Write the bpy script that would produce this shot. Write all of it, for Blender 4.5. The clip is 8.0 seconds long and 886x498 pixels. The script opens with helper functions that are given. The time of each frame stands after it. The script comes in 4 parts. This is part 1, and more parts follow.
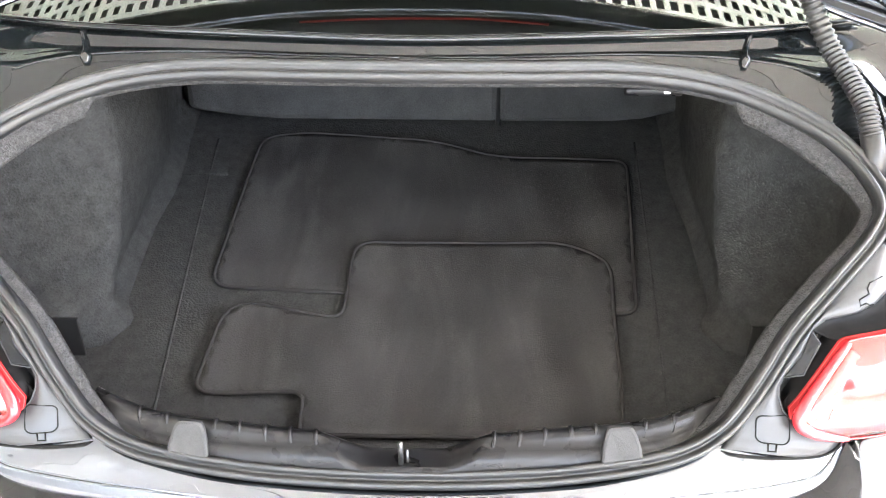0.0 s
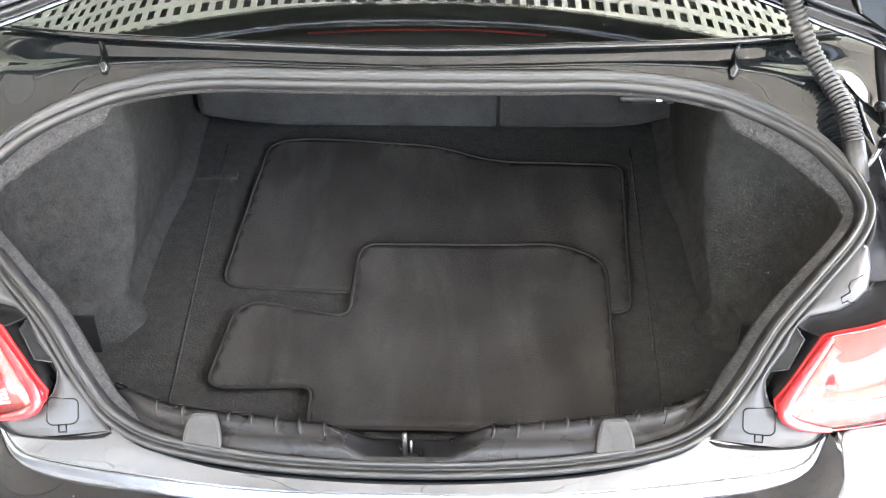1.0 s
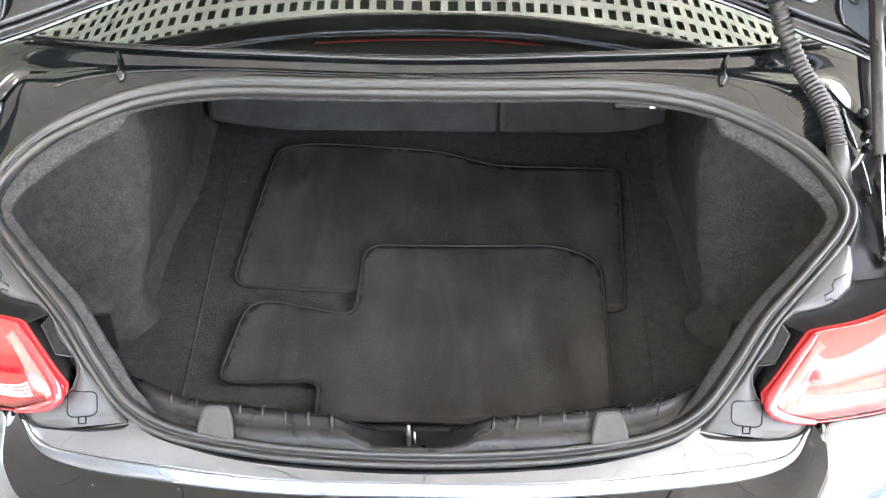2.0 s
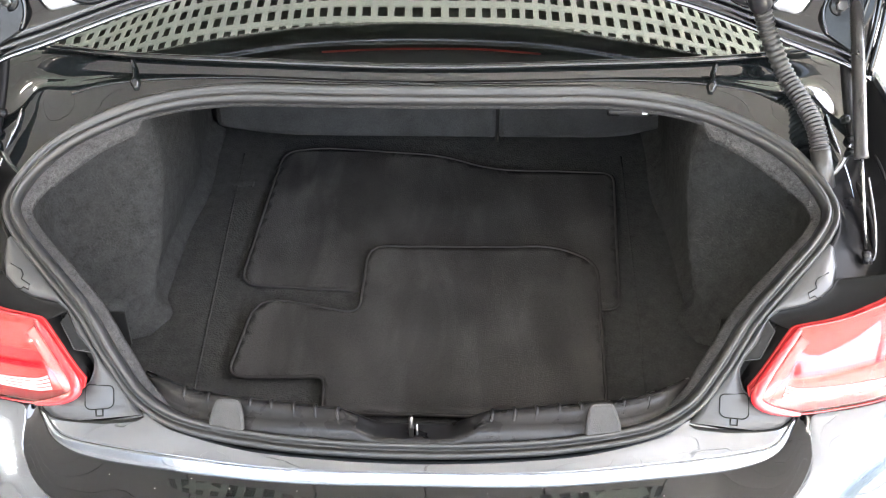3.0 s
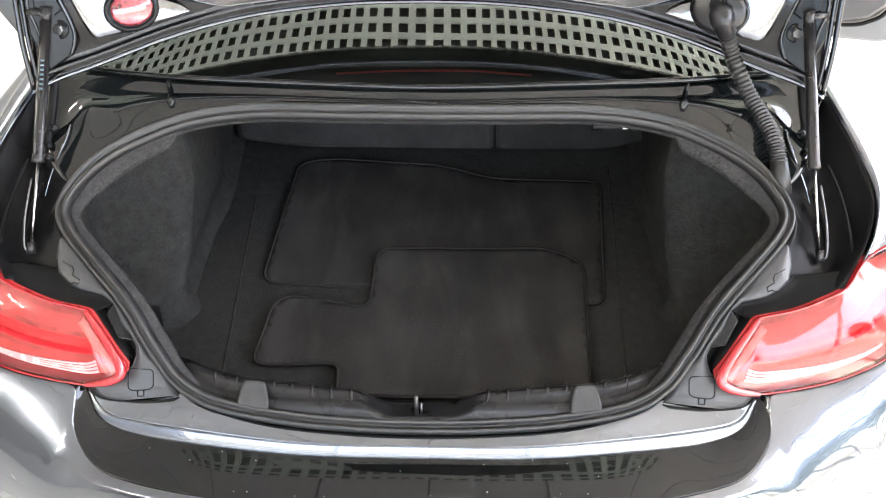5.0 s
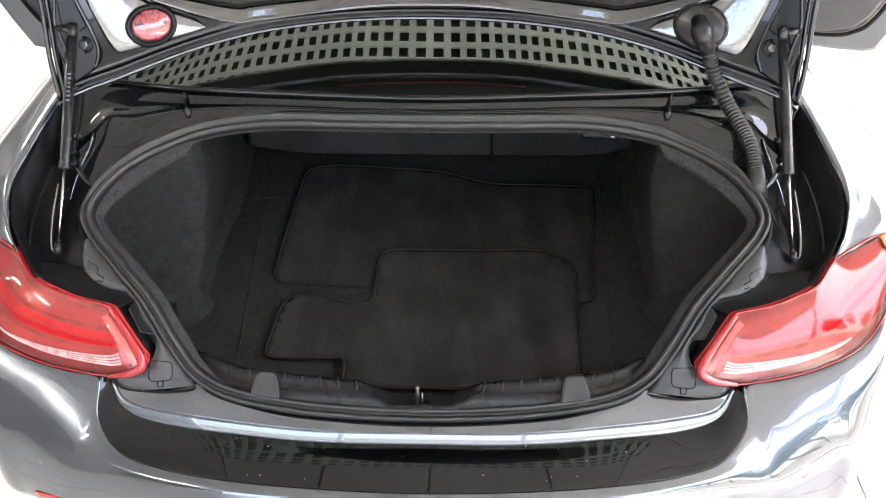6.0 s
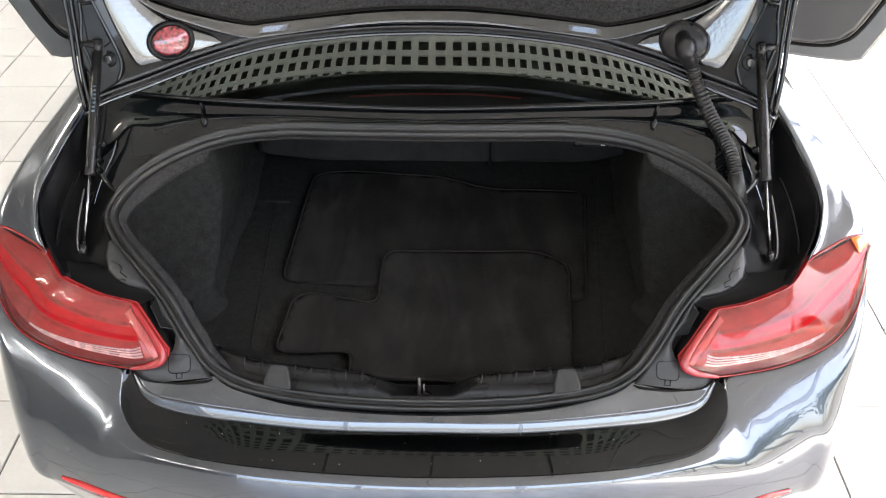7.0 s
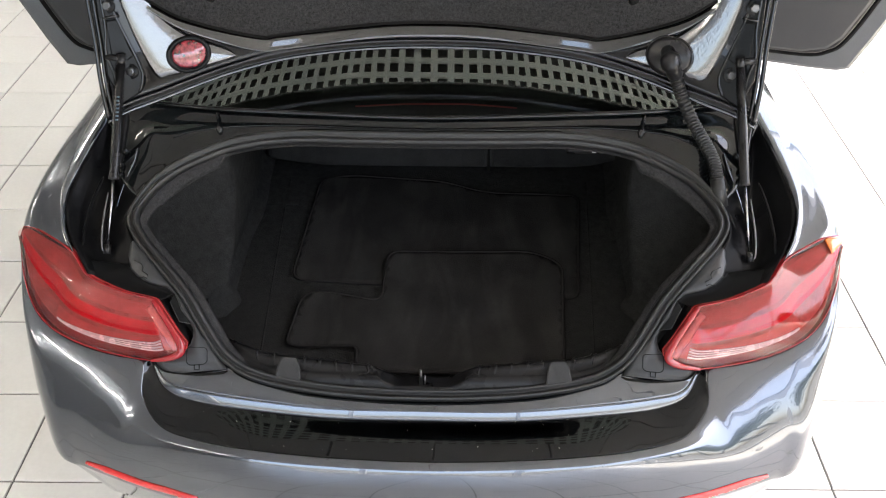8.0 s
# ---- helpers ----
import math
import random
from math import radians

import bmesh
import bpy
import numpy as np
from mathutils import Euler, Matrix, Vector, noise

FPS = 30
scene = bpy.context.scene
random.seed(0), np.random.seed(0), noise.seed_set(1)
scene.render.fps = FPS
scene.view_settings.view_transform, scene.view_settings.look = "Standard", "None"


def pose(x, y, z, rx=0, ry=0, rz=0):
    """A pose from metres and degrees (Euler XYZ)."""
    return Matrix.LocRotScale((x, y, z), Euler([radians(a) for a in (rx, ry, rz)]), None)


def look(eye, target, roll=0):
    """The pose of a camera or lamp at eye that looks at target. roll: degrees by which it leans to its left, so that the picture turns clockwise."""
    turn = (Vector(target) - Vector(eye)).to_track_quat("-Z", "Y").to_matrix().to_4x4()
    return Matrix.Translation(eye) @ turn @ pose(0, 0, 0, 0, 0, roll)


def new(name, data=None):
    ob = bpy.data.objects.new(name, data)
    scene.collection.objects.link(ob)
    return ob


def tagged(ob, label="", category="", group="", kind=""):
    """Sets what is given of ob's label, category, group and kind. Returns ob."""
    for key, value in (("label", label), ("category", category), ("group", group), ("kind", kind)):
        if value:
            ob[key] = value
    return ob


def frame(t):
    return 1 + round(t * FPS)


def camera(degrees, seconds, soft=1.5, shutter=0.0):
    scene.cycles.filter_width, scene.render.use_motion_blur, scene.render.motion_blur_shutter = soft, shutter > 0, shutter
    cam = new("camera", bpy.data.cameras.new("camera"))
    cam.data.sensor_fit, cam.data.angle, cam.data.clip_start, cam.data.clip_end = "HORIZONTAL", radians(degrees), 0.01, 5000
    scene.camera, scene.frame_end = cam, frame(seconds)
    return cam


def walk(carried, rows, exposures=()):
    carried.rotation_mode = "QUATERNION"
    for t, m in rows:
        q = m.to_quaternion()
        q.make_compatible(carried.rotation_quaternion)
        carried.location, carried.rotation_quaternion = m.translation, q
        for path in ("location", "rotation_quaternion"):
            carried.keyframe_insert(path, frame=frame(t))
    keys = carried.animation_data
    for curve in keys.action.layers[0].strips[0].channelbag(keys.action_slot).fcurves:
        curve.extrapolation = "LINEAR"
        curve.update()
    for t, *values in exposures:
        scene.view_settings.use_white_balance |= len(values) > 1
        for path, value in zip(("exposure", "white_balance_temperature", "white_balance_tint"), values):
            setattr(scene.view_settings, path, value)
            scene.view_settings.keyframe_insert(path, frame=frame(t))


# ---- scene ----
from mathutils.bvhtree import BVHTree
from mathutils.geometry import delaunay_2d_cdt

# ---------------------------------------------------------------- camera and walk
cam = camera(50.57, 8.0, soft=1.1)
PATH = [
    (0.0, 0.0678, -0.7462, 1.6211, 1.294, -38.178, -0.150),
    (0.5, 0.0676, -0.7720, 1.6375, 1.329, -38.021, -0.184),
    (1.0, 0.0676, -0.7979, 1.6539, 1.375, -37.874, -0.215),
    (1.5, 0.0678, -0.8237, 1.6702, 1.450, -37.740, -0.245),
    (3.0, 0.0692, -0.9032, 1.7204, 1.557, -37.362, -0.327),
    (3.5, 0.0700, -0.9313, 1.7382, 1.584, -37.264, -0.353),
    (4.0, 0.0712, -0.9668, 1.7608, 1.665, -37.138, -0.383),
    (4.5, 0.0730, -1.0108, 1.7888, 1.727, -36.977, -0.418),
    (6.0, 0.0808, -1.1530, 1.8807, 1.810, -36.537, -0.507),
    (6.5, 0.0841, -1.2024, 1.9132, 1.875, -36.408, -0.531),
    (7.0, 0.0877, -1.2527, 1.9465, 1.977, -36.271, -0.552),
    (7.5, 0.0917, -1.3037, 1.9807, 2.068, -36.174, -0.571),
    (8.0, 0.0962, -1.3579, 2.0173, 2.171, -36.094, -0.588),
]
EXPOSURE = [(0.0, 2.75), (1.5, 2.49), (3.0, 2.18), (3.5, 2.03), (4.5, 1.70), (6.0, 0.98), (6.5, 0.69), (8.0, 0.15)]
LIGHT_STOPS, KELVIN, TINT = 3.65, 7300, 9
walk(cam, [(t, pose(x, y, z, 90 + pitch, 0, yaw) @ pose(0, 0, 0, 0, 0, roll)) for t, x, y, z, yaw, pitch, roll in PATH],
     [(t, stops + LIGHT_STOPS, KELVIN, TINT) for t, stops in EXPOSURE])

# ---------------------------------------------------------------- world and lights
world = bpy.data.worlds.new("sky")
scene.world = world
world.use_nodes = True
wn = world.node_tree.nodes
sky = wn.new("ShaderNodeTexSky")
sky.sky_type, sky.sun_disc = "NISHITA", False
sky.sun_elevation, sky.sun_rotation = radians(66), radians(105)
sky.air_density, sky.dust_density = 0.75, 4.0
world.node_tree.links.new(sky.outputs["Color"], wn["Background"].inputs["Color"])
wn["Background"].inputs["Strength"].default_value = 0.135
sun = new("sun", bpy.data.lights.new("sun", "SUN"))
sun.data.energy, sun.data.angle, sun.data.color = 2.3, radians(0.6), (1.0, 0.95, 0.88)
sun.matrix_world = look((4.8, -1.3, 11.2), (0, 0, 0))


# ---------------------------------------------------------------- materials
def make(name, base, rough=0.5, metal=0.0, coat=0.0, vary=0.12, scale=12.0, fine=300.0, bump=0.0, spec=0.5, flake=0.0, rough_vary=0.08, sheen=0.0):
    m = bpy.data.materials.new(name)
    m.use_nodes = True
    n, l = m.node_tree.nodes, m.node_tree.links
    b = n["Principled BSDF"]
    b.inputs["Metallic"].default_value = metal
    b.inputs["Coat Weight"].default_value = coat
    b.inputs["Coat Roughness"].default_value = 0.01
    b.inputs["Specular IOR Level"].default_value = spec
    b.inputs["Sheen Weight"].default_value = sheen
    co = n.new("ShaderNodeTexCoord")
    big, small = n.new("ShaderNodeTexNoise"), n.new("ShaderNodeTexNoise")
    big.inputs["Scale"].default_value, big.inputs["Detail"].default_value = scale, 4
    small.inputs["Scale"].default_value, small.inputs["Detail"].default_value = fine, 2
    l.new(co.outputs["Object"], big.inputs["Vector"])
    l.new(co.outputs["Object"], small.inputs["Vector"])
    add = n.new("ShaderNodeMath")
    add.operation = "ADD"
    l.new(big.outputs["Fac"], add.inputs[0])
    l.new(small.outputs["Fac"], add.inputs[1])
    ramp = n.new("ShaderNodeMapRange")
    ramp.inputs["From Min"].default_value, ramp.inputs["From Max"].default_value = 0.6, 1.4
    ramp.inputs["To Min"].default_value, ramp.inputs["To Max"].default_value = 1 - vary, 1 + vary
    l.new(add.outputs[0], ramp.inputs["Value"])
    mul = n.new("ShaderNodeVectorMath")
    mul.operation = "SCALE"
    mul.inputs[0].default_value = base
    l.new(ramp.outputs[0], mul.inputs["Scale"])
    l.new(mul.outputs[0], b.inputs["Base Color"])
    rr = n.new("ShaderNodeMapRange")
    rr.inputs["From Min"].default_value, rr.inputs["From Max"].default_value = 0.3, 0.7
    rr.inputs["To Min"].default_value, rr.inputs["To Max"].default_value = max(0.0, rough - rough_vary), min(1.0, rough + rough_vary)
    l.new(big.outputs["Fac"], rr.inputs["Value"])
    l.new(rr.outputs[0], b.inputs["Roughness"])
    if bump:
        bp = n.new("ShaderNodeBump")
        bp.inputs["Strength"].default_value, bp.inputs["Distance"].default_value = bump, 0.002
        l.new(small.outputs["Fac"], bp.inputs["Height"])
        l.new(bp.outputs[0], b.inputs["Normal"])
    return m


PAINT = make("grey_metallic_paint", (0.064, 0.074, 0.090), 0.20, metal=1.0, coat=1.0, vary=0.08, scale=6, fine=2500, rough_vary=0.02)
# One paint on the lid; dark, mid and pale copies stand for its reflections.
LID_PAINT_DARK = make("lid_paint_dark_copy", (0.009, 0.0098, 0.0112), 0.20, metal=0.8, coat=0.40, vary=0.1, scale=9, fine=700, rough_vary=0.04)
LID_PAINT_BRIGHT = make("lid_paint_bright_copy", (0.10, 0.104, 0.108), 0.14, metal=0.9, coat=1.0, vary=0.1, scale=9, fine=170, rough_vary=0.04, bump=0.16)
LID_PAINT_MID = make("lid_paint_mid_copy", (0.040, 0.0415, 0.043), 0.08, metal=0.9, coat=1.0, vary=0.1, scale=9, fine=120, rough_vary=0.03, bump=0.05)
RUBBER = make("seal_rubber", (0.012, 0.0123, 0.0127), 0.38, vary=0.15, scale=25, fine=900, bump=0.08, spec=0.36)
PLASTIC = make("black_grained_plastic", (0.0055, 0.0055, 0.006), 0.30, vary=0.15, scale=20, fine=900, bump=0.15, spec=0.18)
TRIM = make("lamp_side_plastic", (0.022, 0.023, 0.0245), 0.40, vary=0.08, scale=15, fine=900, bump=0.06, spec=0.36)
# Black for rubber and joints; also stands in for shade in gaps and openings.
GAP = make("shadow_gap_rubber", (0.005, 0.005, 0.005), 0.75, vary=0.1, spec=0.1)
CARPET = make("boot_carpet", (0.0165, 0.0168, 0.0168), 0.95, vary=0.5, scale=60, fine=300, bump=0.7, spec=0.0)
PAINT.node_tree.nodes["Principled BSDF"].inputs["Coat IOR"].default_value = 1.65
# Body paint darkened on the shelf, in place of the dark lid it reflects.
SHELF_DARK_PAINT = make("body_paint_darkened_on_shelf", (0.010, 0.011, 0.013), 0.10, metal=1.0, coat=0.45, vary=0.1, scale=8, fine=900, rough_vary=0.02)
COWL_PAINT = make("black_gloss_paint", (0.004, 0.005, 0.0055), 0.03, coat=0.0, vary=0.15, scale=9, fine=400, rough_vary=0.02, spec=0.36)
STOP_RUBBER = make("bump_stop_rubber", (0.030, 0.0305, 0.031), 0.7, vary=0.3, scale=60, fine=600, bump=0.3, spec=0.1)
FELT = make("grey_felt", (0.027, 0.027, 0.0275), 0.95, vary=0.6, scale=180, fine=430, bump=0.8, spec=0.0)
MAT = make("velour_mat", (0.0153, 0.0150, 0.0149), 0.92, vary=0.5, scale=9, fine=420, bump=0.4, spec=0.0)
n, l = MAT.node_tree.nodes, MAT.node_tree.links
# the pile lies brushed in broad slanting strokes
brush, slant, marks, both = n.new("ShaderNodeTexNoise"), n.new("ShaderNodeMapping"), n.new("ShaderNodeMapRange"), n.new("ShaderNodeMath")
slant.inputs["Rotation"].default_value, slant.inputs["Scale"].default_value = (0, 0, radians(38)), (16.0, 4.5, 1.0)
brush.inputs["Scale"].default_value, brush.inputs["Detail"].default_value, brush.inputs["Distortion"].default_value = 0.8, 2, 0.9
marks.inputs["From Min"].default_value, marks.inputs["From Max"].default_value = 0.42, 0.60
marks.inputs["To Min"].default_value, marks.inputs["To Max"].default_value = 0.88, 1.36
both.operation = "MULTIPLY"
tone = next(k for k in n if k.type == "VECT_MATH" and k.operation == "SCALE")
old = tone.inputs["Scale"].links[0].from_socket
l.new(next(k for k in n if k.type == "TEX_COORD").outputs["Object"], slant.inputs["Vector"])
l.new(slant.outputs[0], brush.inputs["Vector"])
l.new(brush.outputs["Fac"], marks.inputs["Value"])
l.new(marks.outputs[0], both.inputs[0])
l.new(old, both.inputs[1])
l.new(both.outputs[0], tone.inputs["Scale"])
BINDING = make("mat_binding", (0.0135, 0.013, 0.013), 0.9, vary=0.2, fine=500, bump=0.3, spec=0.0)
SEAT = make("seat_back_felt", (0.0175, 0.0177, 0.018), 0.95, vary=0.6, scale=16, fine=420, bump=0.6, spec=0.0)
STEEL = make("bright_steel", (0.30, 0.30, 0.30), 0.24, metal=1.0, vary=0.1, scale=40)
STRUT = make("strut_black", (0.009, 0.009, 0.010), 0.26, vary=0.1, spec=0.30)
LENS_RED = make("red_lamp_bowl", (0.42, 0.076, 0.070), 0.35, vary=0.22, scale=22, fine=90, rough_vary=0.05, spec=0.1)
LENS_HOT = make("bright_red_bowl", (0.56, 0.036, 0.042), 0.35, vary=0.15, scale=30, fine=120, spec=0.1)
LENS_DARK = make("deep_red_light_line", (0.52, 0.0, 0.012), 0.35, vary=0.1, spec=0.05)
LENS_SMOKE = make("smoked_red_bowl", (0.17, 0.008, 0.010), 0.3, vary=0.2, scale=30, spec=0.1)
LENS_BROWN = make("brownish_red_bowl", (0.32, 0.066, 0.060), 0.3, vary=0.35, scale=26, fine=120, spec=0.1)
LENS_PINK = make("pale_pink_bowl", (0.62, 0.20, 0.18), 0.3, vary=0.2, scale=40, spec=0.2)
LENS_RIM = make("red_lens_rim", (0.22, 0.008, 0.012), 0.15, coat=0.6, vary=0.1, spec=0.3)
SHELL = bpy.data.materials.new("clear_red_lens")
SHELL.use_nodes = True
n, l = SHELL.node_tree.nodes, SHELL.node_tree.links
n.remove(n["Principled BSDF"])
seen, shine, edge_gloss, mixed = n.new("ShaderNodeBsdfTransparent"), n.new("ShaderNodeBsdfGlossy"), n.new("ShaderNodeFresnel"), n.new("ShaderNodeMixShader")
seen.inputs["Color"].default_value = (1.0, 0.78, 0.78, 1)
shine.inputs["Roughness"].default_value = 0.015
edge_gloss.inputs["IOR"].default_value = 1.52
l.new(edge_gloss.outputs[0], mixed.inputs["Fac"])
l.new(seen.outputs[0], mixed.inputs[1])
l.new(shine.outputs[0], mixed.inputs[2])
l.new(mixed.outputs[0], n["Material Output"].inputs["Surface"])
BRACKET = make("glossy_black_bracket", (0.005, 0.0055, 0.006), 0.20, vary=0.3, scale=25, fine=300, spec=0.13, bump=0.06)
BOLT = make("dark_bolt_steel", (0.10, 0.10, 0.10), 0.35, metal=1.0, vary=0.2, scale=60)
LENS_CLEAR = make("ribbed_clear_lens", (0.82, 0.80, 0.80), 0.25, metal=0.2, coat=0.3, vary=0.15, scale=60)
REFLECTOR = make("red_reflector", (0.45, 0.010, 0.012), 0.2, coat=0.8, vary=0.15, scale=60, fine=300, bump=0.2)
AMBER = make("amber_gloss", (0.6, 0.13, 0.02), 0.15, coat=1.0)
WHITE_PAINT = make("white_wall_paint", (0.78, 0.78, 0.76), 0.7, vary=0.05, scale=2, fine=60)
GRID_PAINT = make("white_ceiling_grid", (0.60, 0.69, 0.65), 0.6, vary=0.06, scale=3, fine=60)
CEILING_PAINT = make("grey_ceiling_panel_paint", (0.50, 0.505, 0.51), 0.7, vary=0.08, scale=2, fine=60)
VOID = make("dark_ceiling_void", (0.012, 0.012, 0.012), 0.9)
TILE = make("white_floor_tile", (0.64, 0.625, 0.60), 0.30, vary=0.05, scale=3, fine=80, spec=0.45, rough_vary=0.02)
GROUT = make("grey_grout", (0.14, 0.133, 0.126), 0.9, vary=0.2, fine=200)
FRAME = make("white_window_frame", (0.7, 0.7, 0.7), 0.4)
DOOR_TRIM = make("dark_door_trim", (0.03, 0.031, 0.033), 0.6, vary=0.1, scale=8, fine=600, bump=0.15)
DOOR_EDGE = make("grey_door_edge", (0.075, 0.08, 0.083), 0.35, metal=0.3, coat=0.5)
ASPHALT = make("asphalt", (0.16, 0.16, 0.155), 0.9, vary=0.2, scale=1, fine=40)
LEAF = make("tree_leaf", (0.07, 0.11, 0.05), 0.6, vary=0.4, scale=3, fine=20)
BARK = make("tree_bark", (0.12, 0.09, 0.06), 0.9, vary=0.3, scale=8)
# The clear oval's blotchy red reflection is painted into its colour.
OVAL_REFLECTION = make("oval_with_red_reflection", (0.16, 0.012, 0.02), 0.12, coat=1.0, vary=0.95, scale=70, fine=160)
RED_LINE = make("red_line_colour", (0.26, 0.014, 0.014), 0.6)
WELL = make("satin_black_well_plastic", (0.004, 0.0041, 0.0044), 0.42, vary=0.1, scale=15, fine=900, bump=0.06, spec=0.06)
WALL_PAINT = make("blue_grey_wall_paint", (0.48, 0.49, 0.51), 0.7, vary=0.08, scale=2, fine=60)
CHANNEL = make("black_channel_coating", (0.004, 0.0041, 0.0045), 0.34, vary=0.2, scale=14, fine=300, spec=0.06)
CLOTH = make("black_parcel_shelf", (0.012, 0.013, 0.013), 0.9, vary=0.3, fine=400, bump=0.3)

GLASS = bpy.data.materials.new("tinted_rear_glass")
GLASS.use_nodes = True
gb = GLASS.node_tree.nodes["Principled BSDF"]
gb.inputs["Base Color"].default_value = (0.10, 0.13, 0.11, 1)
gb.inputs["Transmission Weight"].default_value = 1.0
gb.inputs["Roughness"].default_value = 0.0
gb.inputs["IOR"].default_value = 1.72

TUBE = bpy.data.materials.new("fluorescent_tube")
TUBE.use_nodes = True
tb = TUBE.node_tree.nodes["Principled BSDF"]
tb.inputs["Emission Color"].default_value = (1.0, 0.97, 0.92, 1)
tb.inputs["Emission Strength"].default_value = 16.0


# ---------------------------------------------------------------- builders
def part(name, bm, material, parent=None, label="", smooth=True, solid=0.0):
    """One bmesh as one mesh object under its thing."""
    bmesh.ops.recalc_face_normals(bm, faces=bm.faces)
    me = bpy.data.meshes.new(name)
    bm.to_mesh(me)
    bm.free()
    for p in me.polygons:
        p.use_smooth = smooth
    me.materials.append(material)
    ob = new(name, me)
    ob.parent = parent
    if label:
        ob["label"] = label
    if solid:
        s = ob.modifiers.new("thickness", "SOLIDIFY")
        s.thickness, s.offset = solid, 0
    return ob


def empty(name, at=(0, 0, 0)):
    ob = new(name)
    ob.location = at
    return ob


def spline(points, m=6, closed=False):
    """Points on a Catmull-Rom curve, m to each span."""
    p = [Vector(q) for q in points]
    n, out = len(p), []
    spans = n if closed else n - 1
    for i in range(spans):
        if closed:
            a, b, c, d = p[i - 1], p[i], p[(i + 1) % n], p[(i + 2) % n]
        else:
            b, c = p[i], p[i + 1]
            a = p[i - 1] if i else b * 2 - c
            d = p[i + 2] if i + 2 < n else c * 2 - b
        for k in range(m):
            t = k / m
            out.append(0.5 * (2 * b + (c - a) * t + (2 * a - 5 * b + 4 * c - d) * t * t + (3 * b - a - 3 * c + d) * t * t * t))
    if not closed:
        out.append(p[-1].copy())
    return out


def sheet(rows, closed=False, bm=None, around=False):
    """Faces between rows of equally many points."""
    bm = bm or bmesh.new()
    vs = [[bm.verts.new(p) for p in r] for r in rows]
    pairs = list(zip(vs, vs[1:])) + ([(vs[-1], vs[0])] if around else [])
    for a, b in pairs:
        k = len(a)
        for i in range(k if closed else k - 1):
            j = (i + 1) % k
            bm.faces.new((a[i], a[j], b[j], b[i]))
    return bm


def smooth_rows(rows, m=6):
    """Rows of control points made into a fine net, curved both ways."""
    fine = [spline(r, m) for r in rows]
    cols = [spline(c, 4) for c in zip(*fine)]
    return [list(r) for r in zip(*cols)]


def mirrored(rows, s):
    return [[Vector((s * p[0], p[1], p[2])) for p in r] for r in rows]


def tube(points, radius, seg=12, bm=None, closed=False, ends=True):
    """A round bar along points; radius may be one number or one for each point."""
    bm = bm or bmesh.new()
    p = [Vector(q) for q in points]
    n = len(p)
    rad = radius if isinstance(radius, (list, tuple)) else [radius] * n
    up, rings = None, []
    for i in range(n):
        if closed:
            t = (p[(i + 1) % n] - p[i - 1]).normalized()
        else:
            t = (p[min(i + 1, n - 1)] - p[max(i - 1, 0)]).normalized()
        if up is None:
            up = t.orthogonal().normalized()
        up = (up - t * up.dot(t)).normalized()
        side = t.cross(up)
        rings.append([bm.verts.new(p[i] + rad[i] * (math.cos(a) * up + math.sin(a) * side)) for a in (2 * math.pi * k / seg for k in range(seg))])
    for i in range(n if closed else n - 1):
        a, b = rings[i], rings[(i + 1) % n]
        for k in range(seg):
            bm.faces.new((a[k], a[(k + 1) % seg], b[(k + 1) % seg], b[k]))
    if ends and not closed:
        bm.faces.new(rings[0])
        bm.faces.new(rings[-1])
    return bm


def block(centre, size, turn=None, bevel=0.0, bm=None):
    bm = bm or bmesh.new()
    m = Matrix.Translation(centre) @ (turn.to_4x4() if turn else Matrix()) @ Matrix.Diagonal((*size, 1))
    made = bmesh.ops.create_cube(bm, size=1, matrix=m)["verts"]
    if bevel:
        edges = list({e for v in made for e in v.link_edges})
        bmesh.ops.bevel(bm, geom=edges, offset=bevel, segments=2, affect="EDGES", profile=0.5)
    return bm


def plate(outline, depth, bevel=0.0, bm=None):
    """A plate with the given outline, thickened along its own normal."""
    bm = bm or bmesh.new()
    p = [Vector(q) for q in outline]
    nrm = Vector()
    c = sum(p, Vector()) / len(p)
    for a, b in zip(p, p[1:] + p[:1]):
        nrm += (a - c).cross(b - c)
    nrm.normalize()
    if nrm.y > 0:
        nrm = -nrm
    low, top = [bm.verts.new(q) for q in p], [bm.verts.new(q + nrm * depth) for q in p]
    inner = [bm.verts.new(c + (q - c) * (1 - bevel / max((q - c).length, 1e-4)) + nrm * (depth + bevel * 0.5)) for q in p] if bevel else top
    n = len(p)
    for i in range(n):
        j = (i + 1) % n
        bm.faces.new((low[i], low[j], top[j], top[i]))
        if bevel:
            bm.faces.new((top[i], top[j], inner[j], inner[i]))
    bm.faces.new(inner)
    bm.faces.new(low)
    return bm


def rounded(w, h, r, k=5):
    """The outline of a rounded rectangle, in two dimensions."""
    out = []
    for cx, cy, a0 in ((w / 2 - r, h / 2 - r, 0), (-w / 2 + r, h / 2 - r, 90), (-w / 2 + r, -h / 2 + r, 180), (w / 2 - r, -h / 2 + r, 270)):
        out += [(cx + r * math.cos(radians(a0 + 90 * i / k)), cy + r * math.sin(radians(a0 + 90 * i / k))) for i in range(k + 1)]
    return out


# ---------------------------------------------------------------- the room
def structure(name, bm, material, label, category, smooth=False):
    return tagged(part(name, bm, material, None, "", smooth), label, category, kind="structure")


